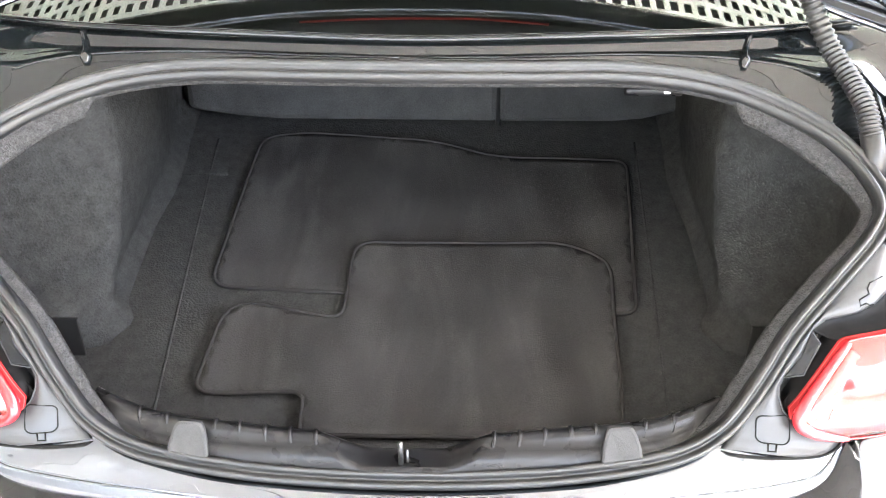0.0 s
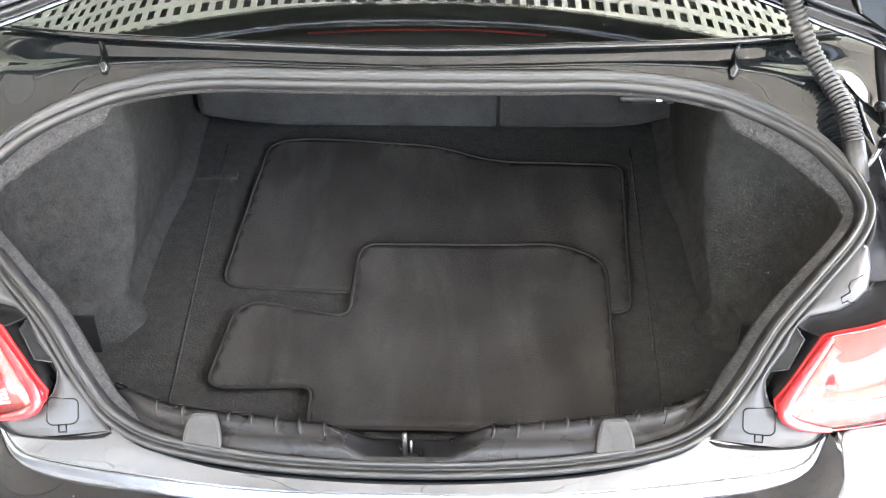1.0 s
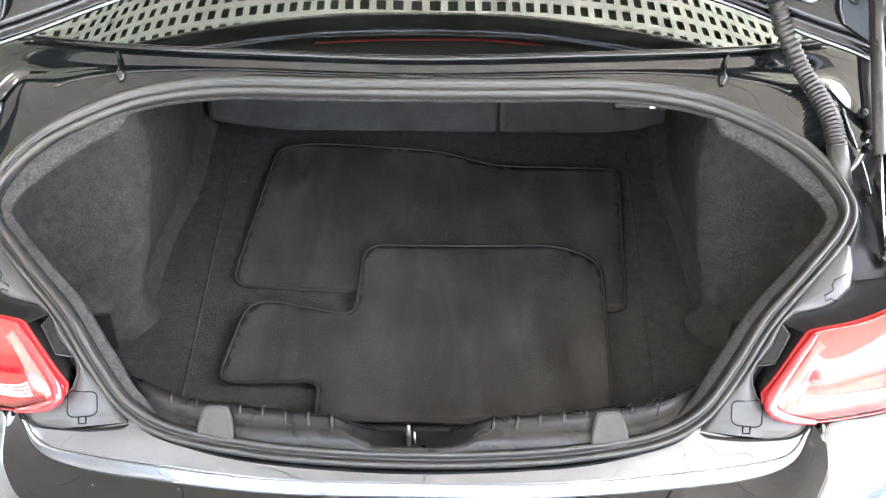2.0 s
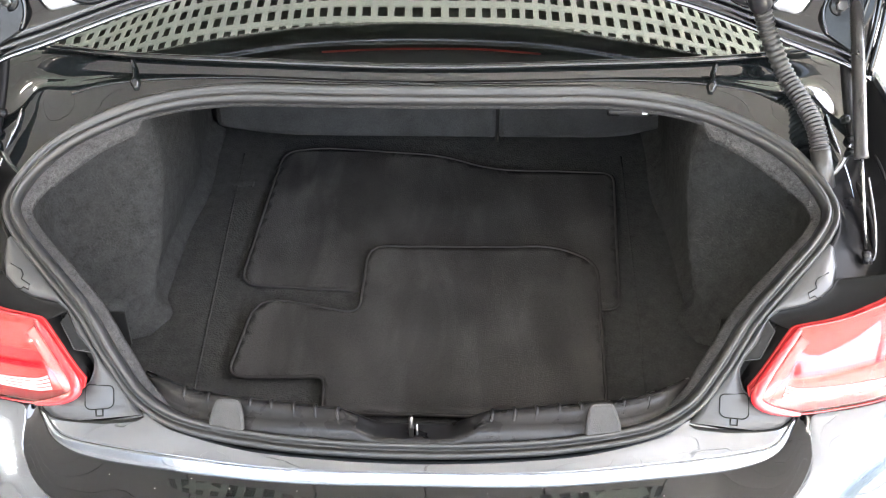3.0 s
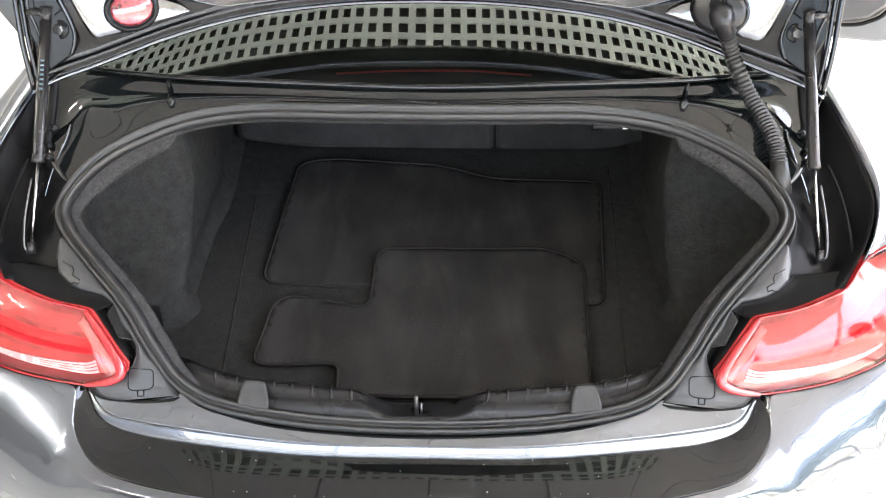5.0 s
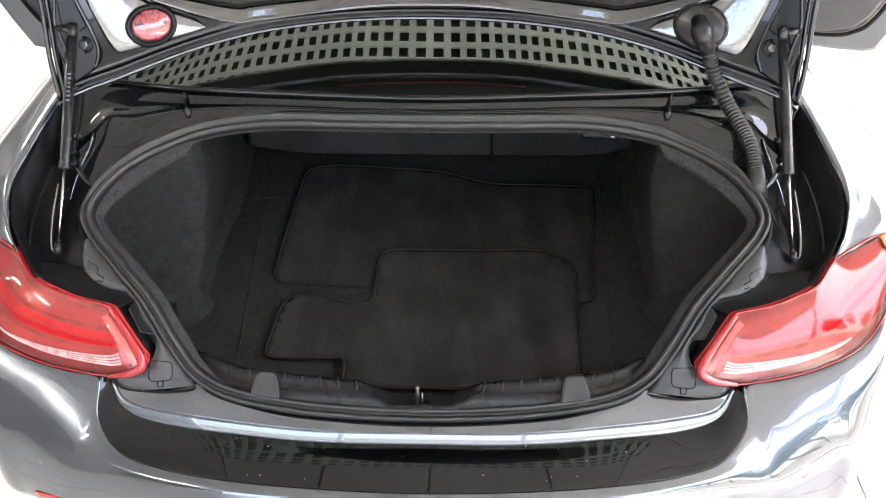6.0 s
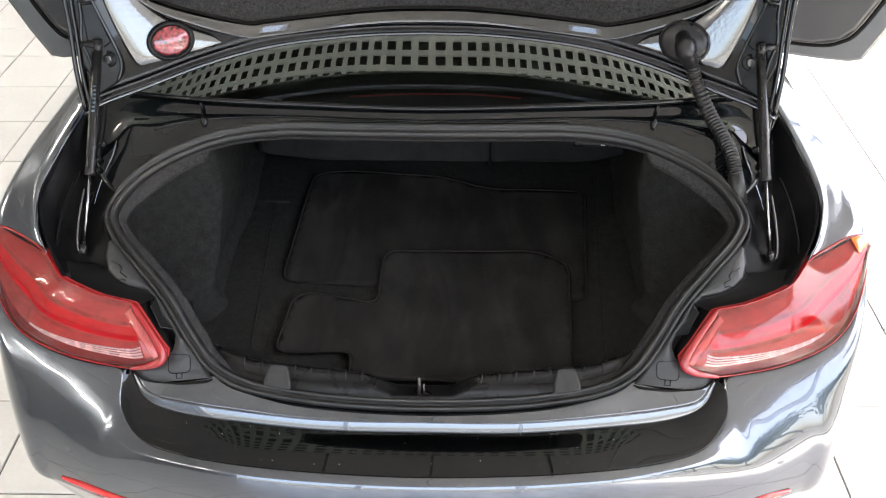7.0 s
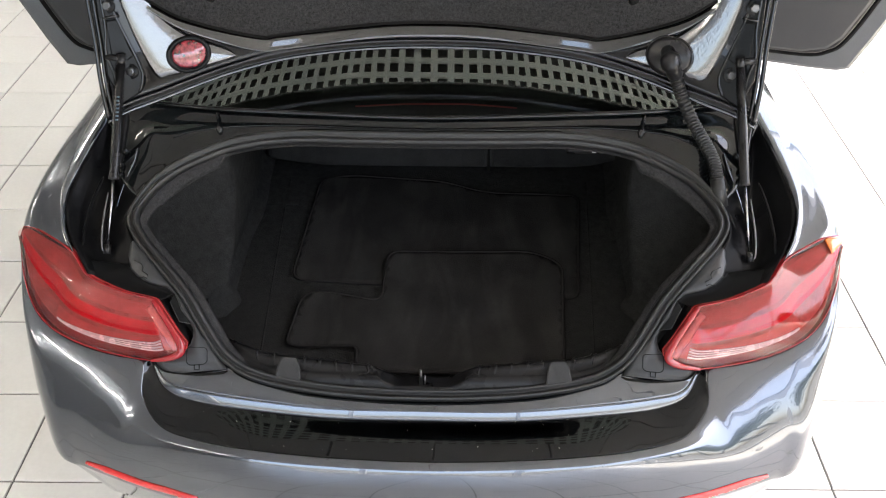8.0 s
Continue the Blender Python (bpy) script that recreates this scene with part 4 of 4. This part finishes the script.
part("lid_lining", sheet([[on_lid(p.x, p.z + (LID_TOP - .02 - p.z) * h, off) for p in low] for h, off in ((0, .004), (.004, .014), (.02, .019), (.3, .022), (.7, .022), (1, .018))]), FELT, car, "charcoal felt lining of the boot lid", True, .004)
part("lining_edge", tube([on_lid(p.x, p.z - .003, .012) for p in low], .004, 8), GAP, car, "dark edge of the lining")
# the glossy band below the lining leans back but for two flatter stretches, and ends in a crease whose shade is a black
# bead
band_rows = []
for g, off in ((0, .000), (.12, .0025), (.40, .0060), (.70, .0105), (.88, .0125), (.96, .0105), (1, .003)):
    row = []
    for p in low:
        ax = abs(p.x)
        lean = 1 - .95 * math.exp(-((ax - .315) / .115) ** 2)
        row.append(on_lid(p.x, p.z - .005 - g * (.031 - .010 * max(0, ax - .40) / .19), .0075 + (off - .0075) * (lean if .05 < g < .9 else 1)))
    band_rows.append(row)
part("lid_band", sheet(band_rows), LID_PAINT_MID, car, "glossy band round the lining, its grey reflection put into the paint")
part("crease_shade", tube([p + Vector((0, .002, -.0015)) for p in band_rows[-1]], .0032, 8), GAP, car, "black bead for the shade in the crease along the band")
for x, z in ((-.465, 1.284), (.431, 1.278)):
    c = on_lid(x, z, .020)
    part("lining_clip", tube([c, c + Vector((0, -.004, 0)), c + Vector((0, -.006, 0))], [.013, .013, .008], 20), GAP, car, "black lining clip")
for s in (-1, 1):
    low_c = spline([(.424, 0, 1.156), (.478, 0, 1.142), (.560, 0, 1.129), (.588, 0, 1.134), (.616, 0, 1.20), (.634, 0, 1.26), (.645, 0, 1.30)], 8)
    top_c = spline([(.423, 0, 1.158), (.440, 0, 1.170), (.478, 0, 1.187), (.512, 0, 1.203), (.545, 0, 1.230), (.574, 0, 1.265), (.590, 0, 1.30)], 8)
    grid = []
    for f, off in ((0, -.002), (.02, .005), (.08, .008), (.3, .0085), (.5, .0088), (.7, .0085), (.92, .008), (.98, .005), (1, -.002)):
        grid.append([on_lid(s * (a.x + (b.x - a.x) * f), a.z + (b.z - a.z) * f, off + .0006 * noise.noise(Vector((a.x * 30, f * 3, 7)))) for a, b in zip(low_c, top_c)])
    # Paler than the lid round it: the bright reflection is in the colour.
    part("lid_corner_panel", sheet(grid), LID_PAINT_BRIGHT, car, "glossy corner of the lid inner panel, bright reflection put into its paint")
    frame_p = [on_lid(s * x, z, .006) for x, z in ((.684, 1.33), (.657, 1.33), (.650, 1.265), (.616, 1.165), (.610, 1.140), (.620, 1.108), (.655, 1.09), (.678, 1.15))]
    brk = part("hinge_bracket", plate(frame_p, .010, .004), BRACKET, car, "dark pressed bracket on the lid", False)
    part("bracket_bead", tube(spline([on_lid(s * x, z, .018) for x, z in ((.655, 1.30), (.645, 1.26), (.613, 1.168), (.609, 1.138), (.618, 1.112))], 5), .0035, 8), LID_PAINT_DARK, brk, "rounded bead of the bracket")
    part("outer_bead", tube(spline([on_lid(s * x, z, .018) for x, z in ((.672, 1.32), (.668, 1.25), (.672, 1.20), (.662, 1.16), (.655, 1.10))], 5), .0035, 8), LID_PAINT_DARK, brk, "rounded outer bead of the bracket")
    part("pressed_arm", plate([on_lid(s * x, z, .014) for x, z in ((.667, 1.262), (.648, 1.262), (.624, 1.185), (.636, 1.178), (.648, 1.225), (.655, 1.19), (.664, 1.195))], .007, .003), BRACKET, brk, "raised triangular arm", False)
    part("arm_step", tube([on_lid(s * .640, 1.268, .018), on_lid(s * .670, 1.268, .018)], .004, 8), LID_PAINT_DARK, brk, "raised step across the bracket")
    for x, z in ((.630, 1.156), (.660, 1.290)):
        c, out = on_lid(s * x, z, .016), Vector((0, -1, .3)).normalized()
        washer = part("washer", tube([c, c + out * .003, c + out * .004], [.0165, .0165, .0145], 24), BRACKET, brk, "black washer")
        part("bolt", tube([c + out * .004, c + out * .009, c + out * .0105], [.0095, .0095, .0075], 6), BOLT, washer, "hexagonal bolt", False)
    part("side_bead", tube(spline([on_lid(s * x, z, .010) for x, z in ((.698, 1.32), (.692, 1.22), (.690, 1.14), (.683, 1.064))], 6), .005, 8), LID_PAINT_DARK, car, "folded side edge of the lid")
    # gas strut
    strut = part("gas_strut", tube([(s * .641, .430, 1.180), (s * .654, .300, .996), (s * .6545, .294, .988), (s * .655, .291, .984)], [.0095, .0095, .0105, .0105], 16), STRUT, car, "black gas strut holding the lid")
    part("strut_rod", tube([(s * .655, .291, .984), (s * .667, .212, .868)], .0027, 12), STEEL, strut, "thin bright steel rod")
    part("strut_socket", tube([(s * .667, .214, .872), (s * .668, .202, .856)], .0072, 12), STRUT, strut, "black ball socket")
    part("strut_head", tube([(s * .641, .428, 1.176), (s * .640, .440, 1.198)], [.008, .010], 12), STRUT, strut, "black upper socket")
    part("strut_pin", tube([(s * .640, .434, 1.190), (s * .672, .440, 1.192)], .006, 10), STRUT, strut)
    part("ball_wire", tube(spline([(s * .668, .203, .858), (s * .6765, .205, .864), (s * .678, .214, .880), (s * .676, .233, .908), (s * .671, .256, .938), (s * .666, .275, .962)], 4), [.0012] * 4 + [.0020] * 12 + [.0016] * 4 + [.0012], 8), BOLT, car, "bent steel strip beside the strut")
    part("channel_ridge", tube(spline([(s * .700, .345, .958), (s * .714, .290, .925), (s * .719, .235, .892), (s * .716, .205, .876)], 5), [.001] + [.0030] * 14 + [.001], 10), CHANNEL, car, "pressed ridge in the channel")
    part("channel_emboss", tube(spline([(s * .672, .320, .925), (s * .684, .270, .893), (s * .682, .225, .868)], 5), [.001] + [.0045] * 9 + [.002], 10), CHANNEL, car, "rounded pressing in the channel")
    part("fold_bead", tube(spline([on_lid(s * x, z, .012) for x, z in ((.687, 1.32), (.682, 1.22), (.680, 1.14), (.674, 1.07))], 6), .004, 8), LID_PAINT_DARK, car, "inner fold of the lid side")
    part("hinge_arm", tube(spline([(s * .655, .440, 1.075), (s * .660, .415, 1.035), (s * .668, .385, .990), (s * .676, .355, .950)], 5), .009, 8), CHANNEL, car, "dark hinge arm")
    part("hinge_edge", tube(spline([(s * .632, .398, .998), (s * .6355, .372, .983), (s * .641, .350, .970), (s * .652, .334, .948), (s * .664, .322, .922), (s * .672, .310, .900)], 5), [.001] + [.0030] * 8 + [.0018] * 16 + [.001], 8), PAINT, car, "bright pressed edge beside the hinge")
    part("channel_bolt", tube([(s * .645, .345, .935), (s * .645, .335, .950)], [.010, .007], 6), STRUT, car, "dark bolt head")

# pale print on one strut, and dust on the shelf and the glass
bm = bmesh.new()
for k in range(7):
    f0 = .30 + .035 * k
    p = Vector((-.641, .430, 1.180)).lerp(Vector((-.654, .300, .996)), f0) + Vector((.002, -.0086, .0042))
    block(p, (.006, .0008, .0035), Euler((-.95, 0, 0)).to_matrix(), bm=bm)
part("strut_print", bm, make("pale_blue_print", (0.05, 0.085, 0.115), 0.6), car, "worn pale blue print")
bm = bmesh.new()
rnd = random.Random(5)
for _ in range(24):
    u, v = rnd.uniform(-.46, .46), rnd.uniform(.1, .92)
    y0, z0, y1, z1 = np.interp(abs(u), (0, .364, .472), (-.0215, -.0055, .007)), np.interp(abs(u), (0, .364, .472), (.6125, .6195, .6275)), np.interp(abs(u), (0, .346, .4615), (-.123, -.105, -.0785)), np.interp(abs(u), (0, .346, .4615), (.600, .607, .605))
    block((u, y0 + (y1 - y0) * v, z0 + (z1 - z0) * v + .0016), (rnd.uniform(.0005, .0011), rnd.uniform(.0005, .0010), .0005), bm=bm)
tagged(part("dust", bm, WHITE_PAINT, car, "white specks of dust", False), kind="stuff")

# oval opening in the lid with a grommet, and the cable conduit on the other side
ov = [on_lid(-.517 + .040 * math.cos(a), 1.172 + .033 * math.sin(a), .012) for a in (2 * math.pi * k / 32 for k in range(32))]
part("oval_seat", plate(ov, .002, .002), BRACKET, car, "dark seat of the oval cover")
part("oval_rim", tube(ov, .0055, 8, closed=True), BRACKET, car, "dark rim of the oval opening")
part("oval_cover", plate([on_lid(-.516 + .034 * math.cos(a), 1.173 + .028 * math.sin(a), .013) for a in (2 * math.pi * k / 32 for k in range(32))], .0035, .004), OVAL_REFLECTION, car, "oval cover in the lid with its red reflection painted on")
ov = [on_lid(.510 + .045 * math.cos(a), 1.173 + .038 * math.sin(a), .012) for a in (2 * math.pi * k / 32 for k in range(32))]
hose = part("cable_conduit", plate(ov, .010, .008), STRUT, car, "black rubber grommet on the lid")
part("grommet_rim", tube(ov, .0035, 8, closed=True), LID_PAINT_DARK, hose, "glossy rim round the grommet")
part("conduit_elbow", tube(spline([(.505, .500, 1.185), (.506, .478, 1.180), (.512, .470, 1.162), (.522, .478, 1.143)], 6), [.016] * 6 + [.021] * 6 + [.017] * 7, 16), STRUT, hose, "moulded rubber elbow")
HP = [(.521, .480, 1.146), (.540, .467, 1.098), (.566, .434, 1.050), (.587, .391, 1.024), (.600, .350, 1.003), (.605, .318, .977)]
fine = spline(HP, 56)
part("corrugated_tube", tube(fine, [.0134 + .0013 * math.sin(k * .80) for k in range(len(fine))], 20), RUBBER, hose, "ribbed black corrugated tube")
part("conduit_end", tube([(.604, .324, .982), (.609, .306, .958), (.616, .296, .930)], .0148, 16), RUBBER, hose, "plain rubber end")

# ---------------------------------------------------------------- rear window and cabin
def window_rows(drop=0.0):
    base = [(-.63, .512), (-.475, .484), (-.25, .472), (0, .466), (.25, .472), (.475, .484), (.63, .512)]
    rows = []
    for h in (0, .15, .35, .6, .8, 1):
        row = []
        for x, y in base:
            k = 1 - .28 * h
            crown = .055 * (1 - (x / .63) ** 2)
            row.append((x * k, y + .62 * h, 1.040 + .012 * (abs(x) / .63) + .170 * h + crown * h * .38 - drop))
        rows.append(row)
    return rows


window = part("rear_window", sheet(smooth_rows(window_rows(), 5)), GLASS, car, "dark tinted curved rear window", True, 0)
window.visible_shadow = False
part("window_trim", tube(spline([(x, y - .004, z + .003) for x, y, z in window_rows()[0]], 6), .0055, 8), COWL_PAINT, car, "glossy black trim under the window")
part("parcel_shelf", sheet([[(x, y, z) for x in (-.66, -.3, 0, .3, .66)] for y, z in ((.475, 1.015), (.6, 1.01), (.8, 1.0), (1.1, .98))]), CLOTH, car, "black parcel shelf", True, .004)
# A thin red tube just above the parcel shelf.
part("shelf_red_line", tube(spline([(-.168, .525, 1.020), (-.06, .535, 1.021), (.042, .537, 1.021), (.10, .535, 1.021), (.193, .523, 1.020)], 6), .0022, 8), RED_LINE, car, "thin red line over the parcel shelf")
for s in (-1, 1):
    body_part("roof_pillar", [
        [(.635, .515, 1.050), (.57, .70, 1.125), (.52, .88, 1.20), (.46, 1.09, 1.275)],
        [(.655, .535, 1.055), (.61, .70, 1.12), (.58, .88, 1.185), (.55, 1.09, 1.255)],
        [(.69, .62, 1.065), (.665, .75, 1.085), (.66, .9, 1.12), (.62, 1.12, 1.18)],
        [(.69, .66, 1.062), (.675, .80, 1.075), (.672, .95, 1.09), (.67, 1.15, 1.09)]], s, PAINT, "dark grey roof pillar")
# Roof and cabin sheets are unseen, added to keep the cabin dark.
part("roof", sheet([[(x, y, z + .03 * (1 - (x / .6) ** 2)) for x in (-.58, -.3, 0, .3, .58)] for y, z in ((1.07, 1.26), (1.4, 1.32), (1.9, 1.34), (2.3, 1.32))]), PAINT, car, "dark grey roof panel", True, .004)
part("cabin_lining", sheet([[(x, y, z) for x in (-.66, 0, .66)] for y, z in ((1.2, .4), (1.2, 1.1), (2.2, 1.0), (2.3, 1.34))]), CLOTH, car, "dark cabin beyond the rear seats", False, .01)
for s in (-1, 1):
    part("cabin_side", sheet([[(s * .69, y, z) for y in (1.0, 1.6, 2.3)] for z in (.4, 1.0, 1.3)]), CLOTH, car, "dark side of the cabin", False, .01)

    # open door, its trimmed inside facing the rear
    hinge, free = Vector((s * .86, 2.25, 0)), Vector((s * (1.50 if s < 0 else 1.535), 2.0, 0))
    ax = (free - hinge).normalized()
    face = Vector((0, 0, 1)).cross(ax) if s > 0 else ax.cross(Vector((0, 0, 1)))
    if face.y > 0:
        face = -face
    L = (free - hinge).length
    prof = [(0, .46), (.35 * L, .47), (.78 * L, .47), (.93 * L, .475), (.99 * L, .49), (1.06 * L, .60), (1.20 * L, .86), (1.24 * L, 1.12), (0, 1.12)]
    door = part("open_door", plate([hinge + ax * a + Vector((0, 0, z)) for a, z in prof], .10, .012), DOOR_EDGE, car, "open side door seen from behind", False)
    inner = [(.02, .53), (.35 * L, .535), (.74 * L, .54), (.86 * L, .565), (.92 * L, .61), (1.00 * L, .74), (1.11 * L, .96), (1.13 * L, 1.08), (.02, 1.08)]
    pl = [hinge + ax * a + Vector((0, 0, z)) + face * .115 for a, z in inner]
    part("door_trim", plate(pl, .012, .010), DOOR_TRIM, door, "dark door trim panel", False)
    mid = sum(pl, Vector()) / len(pl)
    part("door_weather_strip", tube(spline([mid + (q - mid) * 1.075 - face * .006 for q in pl[:-1]], 5), .011, 8), GAP, door, "black weather strip round the door")
    part("door_seal", tube(spline(pl[:-1], 5), .010, 8), RUBBER, door, "black door seal")

# ---------------------------------------------------------------- loose mats


def mat_thing(label, outline, lift, wave):
    """A car mat with rounded outline, laid on the boot floor, with a bound edge."""
    mid = sum((Vector((x, y, 0)) for x, y in outline), Vector()) / len(outline)
    def z(x, y):
        return boot_floor(y) + lift + wave * (noise.noise(Vector((x * 7, y * 7, lift * 90))) + .5 * noise.noise(Vector((x * 16, y * 13, 3))))
    ob = tagged(empty("car_mat", (mid.x, mid.y, boot_floor(mid.y) + lift)), label, "car mat", "mats in the boot")
    edge = []
    for (x0, y0), (x1, y1) in zip(outline, outline[1:] + outline[:1]):
        n = max(1, int(math.hypot(x1 - x0, y1 - y0) / .02))
        edge += [(x0 + (x1 - x0) * k / n, y0 + (y1 - y0) * k / n) for k in range(n)]
    xs, ys = [p[0] for p in edge], [p[1] for p in edge]
    inner = [Vector((min(xs) + .018 * (i + .5 * (j % 2)), min(ys) + .018 * j)) for i in range(1 + int((max(xs) - min(xs)) / .018)) for j in range(1 + int((max(ys) - min(ys)) / .018))]
    n = len(edge)
    flat, _, tris, _, _, _ = delaunay_2d_cdt([Vector(p) for p in edge] + inner, [(k, (k + 1) % n) for k in range(n)], [], 1, 1e-5)
    bm = bmesh.new()
    made = [bm.verts.new((p.x, p.y, 0)) for p in flat]
    for t in tris:
        bm.faces.new([made[k] for k in t])
    bmesh.ops.delete(bm, geom=[v for v in bm.verts if not v.link_faces], context="VERTS")
    for v in bm.verts:
        v.co.z = z(v.co.x, v.co.y)
    bmesh.ops.transform(bm, matrix=Matrix.Translation(-ob.location), verts=bm.verts)
    part("velour_top", bm, MAT, ob, "", True, .004)
    part("binding", tube([Vector((x, y, z(x, y) + .0012)) - ob.location for x, y in edge], .0033, 8, closed=True), BINDING, ob, "black bound edge")
    return ob


def soft_outline(corners):
    """Corners (x, y, radius) made into a rounded outline."""
    out, n = [], len(corners)
    for i, (x, y, r) in enumerate(corners):
        p, a, b = Vector((x, y)), Vector(corners[i - 1][:2]), Vector(corners[(i + 1) % n][:2])
        u, w = (a - p), (b - p)
        r = min(r, u.length * .45, w.length * .45)
        s0, s1 = p + u.normalized() * r, p + w.normalized() * r
        for k in range(6):
            t = k / 5
            q = s0 * (1 - t) ** 2 + p * 2 * t * (1 - t) + s1 * t * t
            out.append((q.x, q.y))
    return out


mat_thing("large charcoal velour car mat lying flat on the boot floor", soft_outline([
    (-.314, .800, .05), (-.23, .816, .06), (.02, .793, .08), (.128, .745, .08), (.378, .738, .03), (.346, .347, .03), (-.10, .387, .01), (-.336, .400, .04)]), .005, .0015)
mat_thing("charcoal velour car mat with a side lobe and a wavy surface", soft_outline([
    (-.109, .500, .04), (.245, .502, .04), (.316, .460, .04), (.298, .110, .01), (-.152, .110, .01), (-.155, .183, .02), (-.316, .180, .03), (-.297, .364, .06), (-.112, .326, .03)]), .0115, .004)

# ---------------------------------------------------------------- floor tiles
def tile_mesh():
    bm = block((0, 0, 0), (PITCH - .006, PITCH_Y - .006, .008))
    bmesh.ops.bevel(bm, geom=[e for e in bm.edges if all(v.co.z > 0 for v in e.verts)], offset=.0015, segments=1, affect="EDGES")
    me = bpy.data.meshes.new("tile")
    bm.to_mesh(me)
    bm.free()
    me.materials.append(TILE)
    return me


tile_me = tile_mesh()
cs, sn = math.cos(TILE_TURN), math.sin(TILE_TURN)
rest = bmesh.new()
for i in range(-22, 26):
    for j in range(-24, 28):
        a, b = (i + .5) * PITCH, (j + .5) * PITCH_Y
        x, y = TILE_AT[0] + a * cs - b * sn, TILE_AT[1] + a * sn + b * cs
        if not (ROOM_X0 + .2 < x < ROOM_X1 - .2 and ROOM_Y0 + .2 < y < ROOM_Y1 - .2):
            continue
        if .55 < abs(x) < 2.8 and -.7 < y < 5.2:
            ob = new("tile", tile_me)
            ob.matrix_world = pose(x, y, FLOOR_TOP - .004, 0, 0, math.degrees(TILE_TURN))
            ob.parent = floor
        else:
            h, g = (PITCH - .006) / 2, (PITCH_Y - .006) / 2
            vs = [rest.verts.new((x + u * cs - v * sn, y + u * sn + v * cs, FLOOR_TOP)) for u, v in ((-h, -g), (h, -g), (h, g), (-h, g))]
            rest.faces.new(vs)
tagged(part("far_tiles", rest, TILE, floor, "", False), kind="stuff")

# rear wheels, under the car
for s in (-1, 1):
    hub = Vector((s * .765, .86, .318))
    ring = [hub + Vector((0, .245 * math.cos(a), .245 * math.sin(a))) for a in (2 * math.pi * k / 40 for k in range(40))]
    wheel = part("wheel", tube(ring, .073, 14, closed=True), GAP, car, "black rear tyre")
    part("rim", tube([hub + Vector((-.06, 0, 0)), hub + Vector((.06, 0, 0))], .19, 32), STEEL, wheel, "grey alloy rim")
